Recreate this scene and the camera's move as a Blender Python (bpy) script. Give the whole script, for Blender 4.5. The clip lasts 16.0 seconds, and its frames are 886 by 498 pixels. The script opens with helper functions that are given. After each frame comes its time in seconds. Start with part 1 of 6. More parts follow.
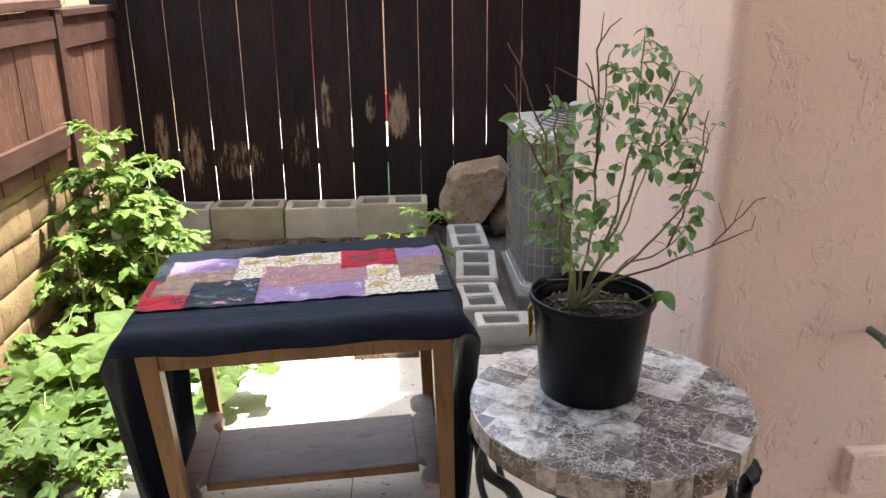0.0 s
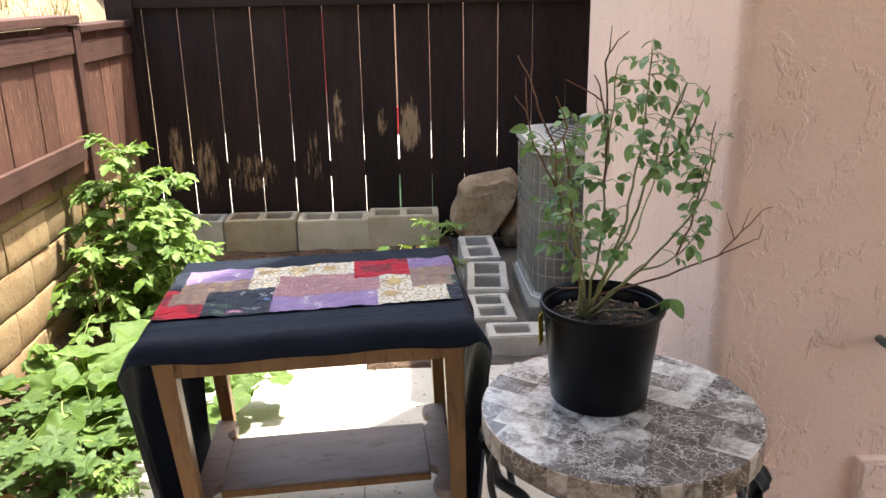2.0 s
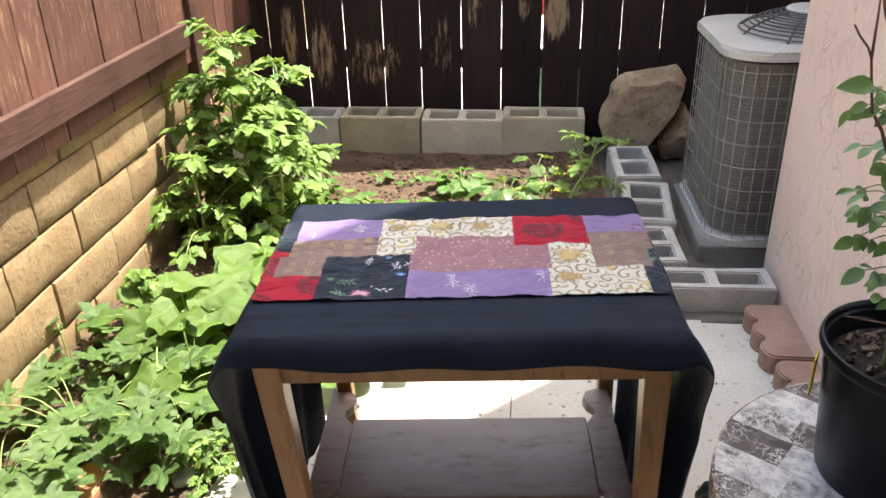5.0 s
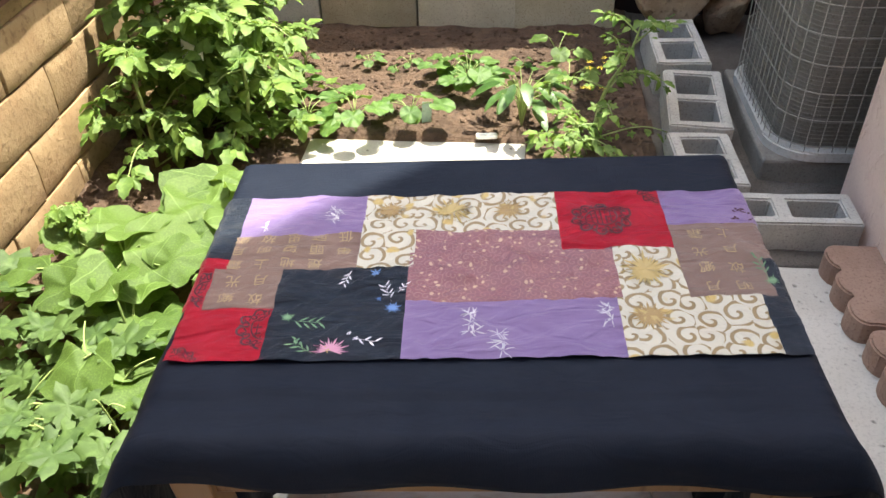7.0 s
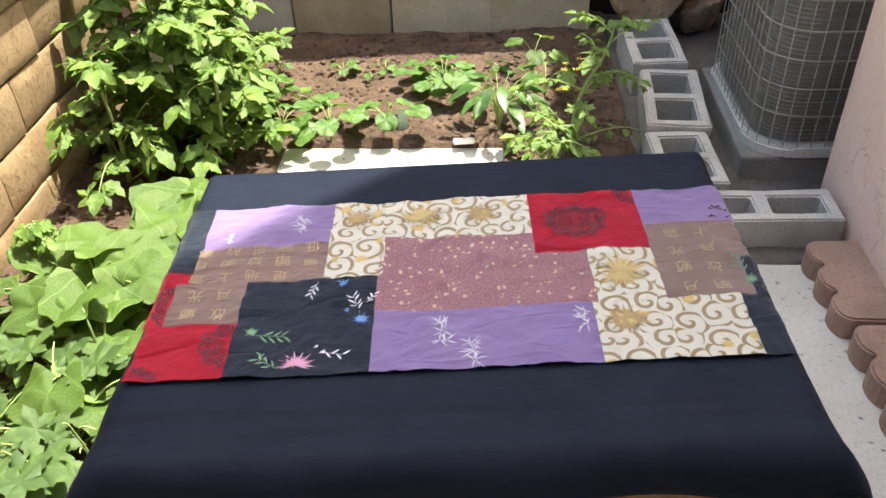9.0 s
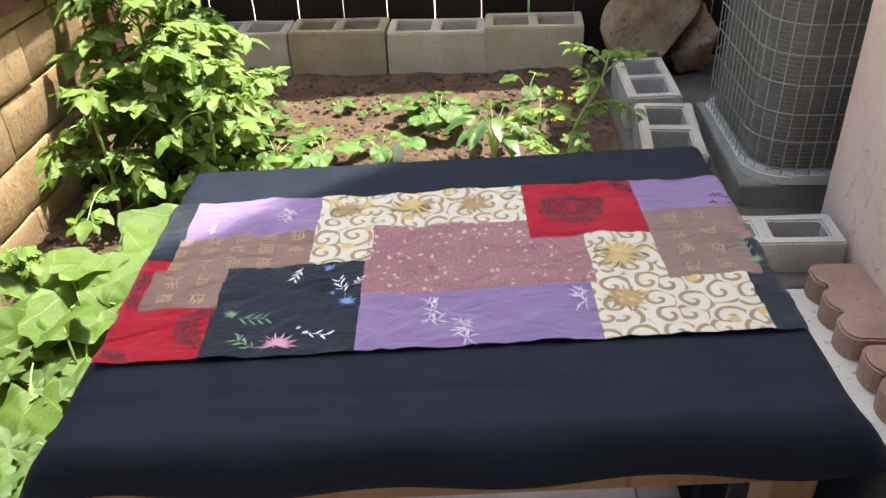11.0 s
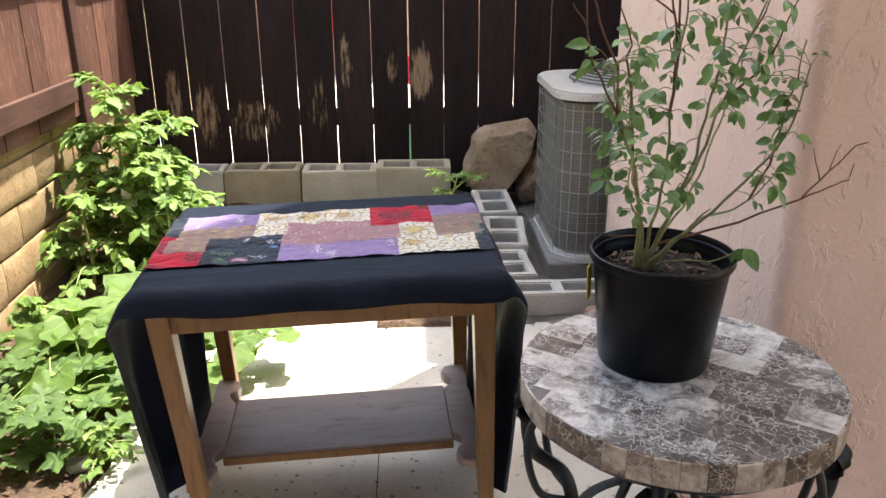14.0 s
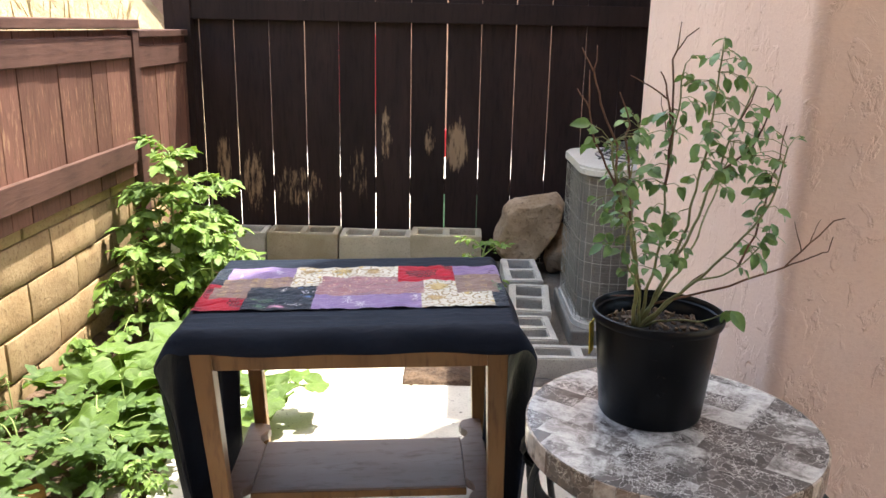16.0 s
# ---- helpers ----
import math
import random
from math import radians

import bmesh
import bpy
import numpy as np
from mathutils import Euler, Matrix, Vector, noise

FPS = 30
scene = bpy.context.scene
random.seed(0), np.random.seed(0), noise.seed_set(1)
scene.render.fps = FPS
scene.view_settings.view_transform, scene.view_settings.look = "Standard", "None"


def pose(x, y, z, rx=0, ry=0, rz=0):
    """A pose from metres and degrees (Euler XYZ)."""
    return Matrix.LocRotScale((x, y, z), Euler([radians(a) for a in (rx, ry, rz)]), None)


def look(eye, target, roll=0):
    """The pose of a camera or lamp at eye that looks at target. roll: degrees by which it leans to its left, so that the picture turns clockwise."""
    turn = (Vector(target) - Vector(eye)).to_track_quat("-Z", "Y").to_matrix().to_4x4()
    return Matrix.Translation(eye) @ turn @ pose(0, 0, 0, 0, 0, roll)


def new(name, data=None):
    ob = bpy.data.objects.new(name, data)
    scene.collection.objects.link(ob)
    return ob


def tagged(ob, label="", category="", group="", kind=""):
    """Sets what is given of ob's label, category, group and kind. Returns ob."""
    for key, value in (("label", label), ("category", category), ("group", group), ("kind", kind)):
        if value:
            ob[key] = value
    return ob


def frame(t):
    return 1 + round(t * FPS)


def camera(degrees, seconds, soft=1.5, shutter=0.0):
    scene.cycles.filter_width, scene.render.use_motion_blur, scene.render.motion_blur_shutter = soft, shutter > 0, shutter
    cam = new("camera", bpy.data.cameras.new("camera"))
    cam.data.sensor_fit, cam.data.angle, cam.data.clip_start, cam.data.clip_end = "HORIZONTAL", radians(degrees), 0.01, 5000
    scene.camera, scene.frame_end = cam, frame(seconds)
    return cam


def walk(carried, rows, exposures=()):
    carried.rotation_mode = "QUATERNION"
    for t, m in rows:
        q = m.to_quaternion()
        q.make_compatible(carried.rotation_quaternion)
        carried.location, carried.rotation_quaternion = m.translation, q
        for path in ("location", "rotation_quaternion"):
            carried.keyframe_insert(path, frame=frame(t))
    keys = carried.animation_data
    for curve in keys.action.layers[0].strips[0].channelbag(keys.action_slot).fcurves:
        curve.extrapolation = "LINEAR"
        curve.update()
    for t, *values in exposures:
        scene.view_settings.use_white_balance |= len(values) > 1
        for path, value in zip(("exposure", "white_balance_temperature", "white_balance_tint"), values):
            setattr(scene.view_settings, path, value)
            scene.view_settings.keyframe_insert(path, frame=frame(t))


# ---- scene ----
cam = camera(57.3, 16.0)
PATH = [
    (0, (0.659, 0.489, 1.394), (0.754, 2.381, 0.753), -0.7),
    (0.5, (0.658, 0.473, 1.397), (0.744, 2.368, 0.766), -0.8),
    (1, (0.655, 0.466, 1.398), (0.735, 2.365, 0.777), -0.8),
    (1.5, (0.654, 0.46, 1.396), (0.729, 2.362, 0.784), -0.9),
    (2, (0.656, 0.46, 1.395), (0.725, 2.364, 0.785), -1.0),
    (2.5, (0.649, 0.464, 1.397), (0.7, 2.363, 0.772), -1.0),
    (3, (0.658, 0.454, 1.396), (0.683, 2.347, 0.751), -0.9),
    (3.5, (0.653, 0.528, 1.375), (0.622, 2.399, 0.67), -0.1),
    (4, (0.566, 0.691, 1.396), (0.424, 2.535, 0.634), -0.8),
    (4.2, (0.522, 0.761, 1.408), (0.344, 2.593, 0.625), -1.3),
    (6.3, (0.491, 1.466, 1.345), (0.294, 3.103, 0.213), -1.8),
    (6.5, (0.464, 1.522, 1.351), (0.272, 3.134, 0.183), -1.6),
    (7, (0.428, 1.624, 1.338), (0.256, 3.195, 0.113), -1.7),
    (7.5, (0.431, 1.634, 1.335), (0.277, 3.183, 0.079), -1.8),
    (8, (0.445, 1.649, 1.333), (0.303, 3.196, 0.073), -2.1),
    (8.5, (0.442, 1.643, 1.34), (0.302, 3.207, 0.1), -2.2),
    (8.7, (0.447, 1.652, 1.334), (0.302, 3.225, 0.107), -2.6),
    (10.8, (0.45, 1.638, 1.209), (0.315, 3.298, 0.101), -2.8),
    (11, (0.454, 1.631, 1.209), (0.317, 3.307, 0.127), -2.7),
    (11.5, (0.489, 1.473, 1.269), (0.338, 3.206, 0.283), -2.7),
    (12, (0.533, 1.24, 1.269), (0.387, 3.019, 0.368), -2.7),
    (12.5, (0.514, 1.011, 1.29), (0.413, 2.821, 0.445), -2.3),
    (13, (0.467, 0.877, 1.277), (0.429, 2.709, 0.476), -1.5),
    (13.5, (0.545, 0.752, 1.285), (0.564, 2.606, 0.536), -0.8),
    (14, (0.597, 0.657, 1.292), (0.666, 2.53, 0.593), -0.3),
    (14.5, (0.557, 0.619, 1.304), (0.663, 2.507, 0.654), -0.1),
    (15, (0.524, 0.62, 1.291), (0.65, 2.523, 0.689), 0.3),
    (15.5, (0.566, 0.553, 1.306), (0.657, 2.468, 0.736), 0.6),
    (16, (0.631, 0.489, 1.31), (0.609, 2.417, 0.781), 1.1),
]
walk(cam, [(t, look(eye, target, roll)) for t, eye, target, roll in PATH],
     [(0, 2.36, 6850, 4), (4, 2.36, 6850, 4), (6.5, 2.18, 6900, 4), (11.5, 2.20, 6900, 4), (13, 2.32, 6850, 4), (16, 2.38, 6850, 4)])


# ---- light ----
SUN = Vector((0.260, 0.226, 1.0)).normalized()
world = bpy.data.worlds.new("sky_world")
scene.world = world
world.use_nodes = True
wn = world.node_tree
sky = wn.nodes.new("ShaderNodeTexSky")
sky.sky_type, sky.sun_disc, sky.sun_elevation, sky.sun_rotation = "NISHITA", False, radians(70.8), radians(50)
sky.air_density, sky.dust_density, sky.ozone_density = 0.9, 3.2, 0.45
wn.links.new(sky.outputs[0], wn.nodes["Background"].inputs[0])
wn.nodes["Background"].inputs[1].default_value = 0.15
sun_data = bpy.data.lights.new("sun", "SUN")
sun_data.energy, sun_data.angle, sun_data.color = 3.3, radians(0.6), (1.0, 0.95, 0.87)
sun = new("sun", sun_data)
sun.matrix_world = look(SUN * 20, (0, 0, 0))


# ---- materials ----
def nodes_of(name):
    m = bpy.data.materials.new(name)
    m.use_nodes = True
    t = m.node_tree
    return m, t, t.nodes["Principled BSDF"]


def node(t, kind, values=(), operation="", data_type="", blend_type="", feature=""):
    n = t.nodes.new(kind)
    if operation:
        n.operation = operation
    if data_type:
        n.data_type = data_type
    if blend_type:
        n.blend_type = blend_type
    if feature:
        n.feature = feature
    for k, v in dict(values).items():
        if hasattr(v, "is_output"):
            t.links.new(v, n.inputs[k])
        else:
            n.inputs[k].default_value = v
    return n


def col(c):
    return (*c, 1.0) if len(c) == 3 else c


def coords(t, stretch=(1, 1, 1), where="Object", shift=True):
    """Surface coordinates in metres, shifted by each object's random number."""
    if where == "World":
        src = node(t, "ShaderNodeNewGeometry").outputs["Position"]
    else:
        src = node(t, "ShaderNodeTexCoord").outputs[where]
    if shift:
        r = node(t, "ShaderNodeObjectInfo").outputs["Random"]
        r = node(t, "ShaderNodeMath", {0: r, 1: 31.7}, operation="MULTIPLY").outputs[0]
        src = node(t, "ShaderNodeVectorMath", {0: src, 1: r}, operation="ADD").outputs[0]
    return node(t, "ShaderNodeVectorMath", {0: src, 1: stretch}, operation="MULTIPLY").outputs[0]


def noise_of(t, vec, scale, detail=4.0, rough=0.55, distort=0.0):
    return node(t, "ShaderNodeTexNoise", {"Vector": vec, "Scale": scale, "Detail": detail, "Roughness": rough, "Distortion": distort}).outputs["Fac"]


def ramp(t, fac, a, b):
    return node(t, "ShaderNodeMapRange", {0: fac, 1: a, 2: b}).outputs[0]


def mix(t, fac, a, b, how="MIX"):
    n = node(t, "ShaderNodeMix", data_type="RGBA", blend_type=how)
    for k, v in ((0, fac), (6, a), (7, b)):
        if hasattr(v, "is_output"):
            t.links.new(v, n.inputs[k])
        else:
            n.inputs[k].default_value = v if k == 0 else col(v)
    return n.outputs[2]


def bump_of(t, p, height, strength=0.3, distance=0.01):
    b = node(t, "ShaderNodeBump", {"Height": height, "Strength": strength, "Distance": distance})
    t.links.new(b.outputs[0], p.inputs["Normal"])


def surface(name, c1, c2, c3=None, scale=6, fine=70, rough=0.8, bump=0.3, dist=0.006, stretch=(1, 1, 1), metal=0.0,
            where="Object", vary=0.25, spread=(0.35, 0.65), sheen=0.0, gloss=0.5):
    """Two-scale mottled surface: broad stains from c1 to c2, fine grain towards c3, a tone of its own for each object."""
    m, t, p = nodes_of(name)
    v = coords(t, stretch, where, where != "World")
    broad, grain = noise_of(t, v, scale), noise_of(t, v, fine, 5, 0.65)
    c = mix(t, ramp(t, broad, *spread), c1, c2)
    c = mix(t, ramp(t, grain, 0.52, 0.75), c, c3 or [x * 0.55 for x in c1])
    tone = node(t, "ShaderNodeMapRange", {0: node(t, "ShaderNodeObjectInfo").outputs["Random"], 3: 1 - vary, 4: 1 + vary}).outputs[0]
    hsv = node(t, "ShaderNodeHueSaturation", {"Value": tone, "Color": c})
    t.links.new(hsv.outputs[0], p.inputs["Base Color"])
    p.inputs["Metallic"].default_value = metal
    p.inputs["Specular IOR Level"].default_value = gloss
    t.links.new(node(t, "ShaderNodeMapRange", {0: grain, 3: max(rough - 0.12, 0.03), 4: min(rough + 0.12, 1)}).outputs[0], p.inputs["Roughness"])
    if sheen:
        p.inputs["Sheen Weight"].default_value = sheen
    h = node(t, "ShaderNodeMath", {0: broad, 1: grain}, operation="ADD").outputs[0]
    bump_of(t, p, h, bump, dist)
    return m


def leaf_material(name, c1, c2, by_island=True, rough=0.5, glow=0.35, veins=False):
    """Leaf: gloss over diffuse with light passing through; tone varies leaf by leaf."""
    m, t, p = nodes_of(name)
    if by_island:
        r = node(t, "ShaderNodeNewGeometry").outputs["Random Per Island"]
    else:
        r = node(t, "ShaderNodeObjectInfo").outputs["Random"]
    v = coords(t)
    c = mix(t, r, c1, c2)
    c = mix(t, ramp(t, noise_of(t, v, 45), 0.45, 0.8), c, [min(1, x * 1.55) for x in c2])
    if veins:
        x = node(t, "ShaderNodeSeparateXYZ", {0: node(t, "ShaderNodeTexCoord").outputs["Object"]})
        y = node(t, "ShaderNodeMath", {0: x.outputs[1], 1: 0.04}, operation="SUBTRACT").outputs[0]
        a = node(t, "ShaderNodeMath", {0: x.outputs[0], 1: y}, operation="ARCTAN2").outputs[0]
        s = node(t, "ShaderNodeMath", {0: node(t, "ShaderNodeMath", {0: a, 1: 3.6}, operation="MULTIPLY").outputs[0]}, operation="SINE").outputs[0]
        s = node(t, "ShaderNodeMath", {0: s}, operation="ABSOLUTE").outputs[0]
        s = node(t, "ShaderNodeMath", {0: s, 1: y}, operation="MULTIPLY").outputs[0]
        s = node(t, "ShaderNodeMath", {0: s}, operation="ABSOLUTE").outputs[0]
        c = mix(t, node(t, "ShaderNodeMapRange", {0: s, 1: 0.022, 2: 0.006, 4: 0.6}).outputs[0], c, [min(1, q * 1.9 + 0.04) for q in c2])
    t.links.new(c, p.inputs["Base Color"])
    p.inputs["Roughness"].default_value = rough
    bump_of(t, p, noise_of(t, v, 160, 3), 0.35, 0.003)
    tr = node(t, "ShaderNodeBsdfTranslucent", {"Color": mix(t, 0.5, c, (0.20, 0.28, 0.03))})
    ms = node(t, "ShaderNodeMixShader", {0: glow, 1: p.outputs[0], 2: tr.outputs[0]})
    t.links.new(ms.outputs[0], t.nodes["Material Output"].inputs[0])
    return m


def fence_paint(name, dark, mid, bare, spots, stretch=(1, 1, 0.12), rough=0.75):
    """Stained boards with vertical grain; worn spots (x, z, half width, half height, strength) bare the wood."""
    m, t, p = nodes_of(name)
    vg = coords(t, stretch, "World", False)
    grain = noise_of(t, vg, 60, 5, 0.6)
    broad = noise_of(t, coords(t, (1, 1, 0.35), "World", False), 5)
    c = mix(t, ramp(t, broad, 0.35, 0.7), dark, mid)
    c = mix(t, ramp(t, grain, 0.5, 0.85), c, [x * 0.5 for x in dark])
    sep = node(t, "ShaderNodeSeparateXYZ", {0: node(t, "ShaderNodeNewGeometry").outputs["Position"]})
    total = None
    for x, z, a, b, s in spots:
        dx = node(t, "ShaderNodeMath", {0: sep.outputs[0], 1: x}, operation="SUBTRACT").outputs[0]
        dz = node(t, "ShaderNodeMath", {0: sep.outputs[2], 1: z}, operation="SUBTRACT").outputs[0]
        v = node(t, "ShaderNodeCombineXYZ", {0: dx, 2: dz}).outputs[0]
        v = node(t, "ShaderNodeVectorMath", {0: v, 1: (1 / a, 1, 1 / b)}, operation="MULTIPLY").outputs[0]
        d = node(t, "ShaderNodeVectorMath", {0: v}, operation="LENGTH").outputs["Value"]
        d = node(t, "ShaderNodeMapRange", {0: d, 1: 1.0, 2: 0.35, 3: 0.0, 4: s}).outputs[0]
        total = d if total is None else node(t, "ShaderNodeMath", {0: total, 1: d}, operation="MAXIMUM").outputs[0]
    if total is not None:
        worn = node(t, "ShaderNodeMath", {0: total, 1: noise_of(t, coords(t, (1, 1, 0.16), "World", False), 64, 4, 0.75)}, operation="ADD").outputs[0]
        wear = ramp(t, worn, 0.93, 1.12)
        c = mix(t, wear, c, bare)
    tone = node(t, "ShaderNodeMapRange", {0: node(t, "ShaderNodeObjectInfo").outputs["Random"], 3: 0.75, 4: 1.25}).outputs[0]
    t.links.new(node(t, "ShaderNodeHueSaturation", {"Value": tone, "Color": c}).outputs[0], p.inputs["Base Color"])
    p.inputs["Roughness"].default_value = rough
    p.inputs["Specular IOR Level"].default_value = 0.22
    bump_of(t, p, grain, 0.5, 0.004)
    return m


def stucco(name):
    """Pink skip-trowel stucco: smooth flats with raised ragged smears."""
    m, t, p = nodes_of(name)
    v = coords(t, (1, 1, 1.5), "World", False)
    smear = noise_of(t, coords(t, (1, 1, 0.7), "World", False), 15, 5, 0.62, 0.5)
    patch = ramp(t, noise_of(t, coords(t, (1, 1, 1), "World", False), 5, 2), 0.36, 0.54)
    edge = node(t, "ShaderNodeMapRange", {0: smear, 1: 0.52, 2: 0.57}).outputs[0]
    edge = node(t, "ShaderNodeMath", {0: edge, 1: patch}, operation="MULTIPLY").outputs[0]
    fine = noise_of(t, v, 90, 4, 0.6)
    c = mix(t, ramp(t, noise_of(t, v, 2.2), 0.3, 0.7), (0.74, 0.55, 0.455), (0.80, 0.61, 0.515))
    c = mix(t, ramp(t, fine, 0.5, 0.9), c, (0.68, 0.49, 0.41))
    t.links.new(c, p.inputs["Base Color"])
    p.inputs["Roughness"].default_value = 0.85
    h = node(t, "ShaderNodeMath", {0: edge, 1: node(t, "ShaderNodeMath", {0: fine, 1: 0.35}, operation="MULTIPLY").outputs[0]}, operation="ADD").outputs[0]
    bump_of(t, p, h, 0.75, 0.005)
    return m


def concrete(name, c1, c2, pits=0.5, rough=0.85, pit_scale=34):
    """Concrete with dark pits scattered in it."""
    m, t, p = nodes_of(name)
    v = coords(t, (1, 1, 1), "World", False)
    broad, fine = noise_of(t, v, 3.5), noise_of(t, v, 120, 4, 0.7)
    c = mix(t, ramp(t, broad, 0.35, 0.65), c1, c2)
    c = mix(t, ramp(t, fine, 0.5, 0.8), c, [x * 0.75 for x in c1])
    vor = node(t, "ShaderNodeTexVoronoi", {"Vector": node(t, "ShaderNodeVectorMath", {0: v, 1: node(t, "ShaderNodeVectorMath", {0: node(t, "ShaderNodeTexNoise", {"Vector": v, "Scale": 60.0}).outputs["Color"], 1: (0.014, 0.014, 0.014)}, operation="MULTIPLY").outputs[0]}, operation="ADD").outputs[0], "Scale": pit_scale})
    keep = ramp(t, noise_of(t, v, 22), 0.46, 0.58)
    hole = node(t, "ShaderNodeMapRange", {0: vor.outputs["Distance"], 1: 0.26, 2: 0.16}).outputs[0]
    hole = node(t, "ShaderNodeMath", {0: hole, 1: keep}, operation="MULTIPLY").outputs[0]
    hole = node(t, "ShaderNodeMath", {0: hole, 1: pits}, operation="MULTIPLY").outputs[0]
    c = mix(t, hole, c, (0.10, 0.09, 0.08))
    t.links.new(c, p.inputs["Base Color"])
    p.inputs["Roughness"].default_value = rough
    h = node(t, "ShaderNodeMath", {0: fine, 1: hole}, operation="SUBTRACT").outputs[0]
    bump_of(t, p, h, 0.4, 0.004)
    return m


def marble(name, deep, pale, lean=0.0):
    """Polished breccia: brown stones in a net of fine white veins, paler clouds; tone jumps from tile to tile."""
    m, t, p = nodes_of(name)
    v = coords(t)
    r = node(t, "ShaderNodeObjectInfo").outputs["Random"]
    warp = node(t, "ShaderNodeTexNoise", {"Vector": v, "Scale": 22.0, "Detail": 6.0, "Roughness": 0.65}).outputs["Color"]
    vw = node(t, "ShaderNodeVectorMath", {0: v, 1: node(t, "ShaderNodeVectorMath", {0: warp, 1: (0.05, 0.05, 0.05)}, operation="MULTIPLY").outputs[0]}, operation="ADD").outputs[0]
    wide = node(t, "ShaderNodeTexVoronoi", {"Vector": vw, "Scale": 17.0}, feature="DISTANCE_TO_EDGE").outputs["Distance"]
    mid = node(t, "ShaderNodeTexVoronoi", {"Vector": vw, "Scale": 38.0}, feature="DISTANCE_TO_EDGE").outputs["Distance"]
    small = node(t, "ShaderNodeTexVoronoi", {"Vector": vw, "Scale": 85.0}, feature="DISTANCE_TO_EDGE").outputs["Distance"]
    stone = node(t, "ShaderNodeSeparateXYZ", {0: node(t, "ShaderNodeTexVoronoi", {"Vector": vw, "Scale": 38.0}).outputs["Color"]}).outputs[0]
    tone = node(t, "ShaderNodeMapRange", {0: stone, 3: 0.62, 4: 1.45}).outputs[0]
    dark = node(t, "ShaderNodeHueSaturation", {"Value": tone, "Color": mix(t, r, [x * 0.75 for x in deep], [x * 1.35 for x in deep])}).outputs[0]
    cloud = noise_of(t, v, 11, 6, 0.7, 0.6)
    shift = node(t, "ShaderNodeMapRange", {0: r, 3: -0.17 + lean, 4: 0.15 + lean}).outputs[0]
    light = ramp(t, node(t, "ShaderNodeMath", {0: cloud, 1: shift}, operation="ADD").outputs[0], 0.50, 0.62)
    base = mix(t, light, dark, mix(t, ramp(t, noise_of(t, v, 46, 5, 0.7), 0.42, 0.68), pale, [x * 0.55 for x in pale]))
    v1 = node(t, "ShaderNodeMapRange", {0: wide, 1: 0.012, 2: 0.0, 4: 0.9}).outputs[0]
    v2 = node(t, "ShaderNodeMath", {0: node(t, "ShaderNodeMapRange", {0: mid, 1: 0.026, 2: 0.0}).outputs[0], 1: ramp(t, noise_of(t, v, 9), 0.43, 0.57)}, operation="MULTIPLY").outputs[0]
    v3 = node(t, "ShaderNodeMath", {0: node(t, "ShaderNodeMapRange", {0: small, 1: 0.055, 2: 0.0}).outputs[0], 1: ramp(t, noise_of(t, v, 13, 3), 0.51, 0.59)}, operation="MULTIPLY").outputs[0]
    net = node(t, "ShaderNodeMath", {0: node(t, "ShaderNodeMath", {0: v1, 1: v2}, operation="MAXIMUM").outputs[0], 1: v3}, operation="MAXIMUM").outputs[0]
    line = mix(t, light, [min(0.8, x * 1.2) for x in pale], mix(t, stone, [x * 1.3 for x in pale], [x * 1.1 for x in deep]))
    t.links.new(mix(t, net, base, line), p.inputs["Base Color"])
    t.links.new(node(t, "ShaderNodeMapRange", {0: cloud, 3: 0.10, 4: 0.30}).outputs[0], p.inputs["Roughness"])
    return m


def satin(name, c, c2, rough=0.38, sheen=0.3, bump=0.15, gloss=0.3):
    m, t, p = nodes_of(name)
    v = coords(t)
    t.links.new(mix(t, ramp(t, noise_of(t, v, 14), 0.3, 0.7), c, c2), p.inputs["Base Color"])
    p.inputs["Roughness"].default_value = rough
    p.inputs["Specular IOR Level"].default_value = gloss
    p.inputs["Sheen Weight"].default_value = sheen
    p.inputs["Sheen Roughness"].default_value = 0.4
    weave = node(t, "ShaderNodeTexWave", {"Vector": v, "Scale": 420.0}).outputs["Fac"]
    h = node(t, "ShaderNodeMath", {0: node(t, "ShaderNodeMath", {0: weave, 1: 0.04}, operation="MULTIPLY").outputs[0], 1: noise_of(t, node(t, "ShaderNodeVectorMath", {0: v, 1: (0.55, 1.5, 1.0)}, operation="MULTIPLY").outputs[0], 24, 2, 0.45, 1.4)}, operation="ADD").outputs[0]
    bump_of(t, p, h, bump * 2.2, 0.012)
    return m


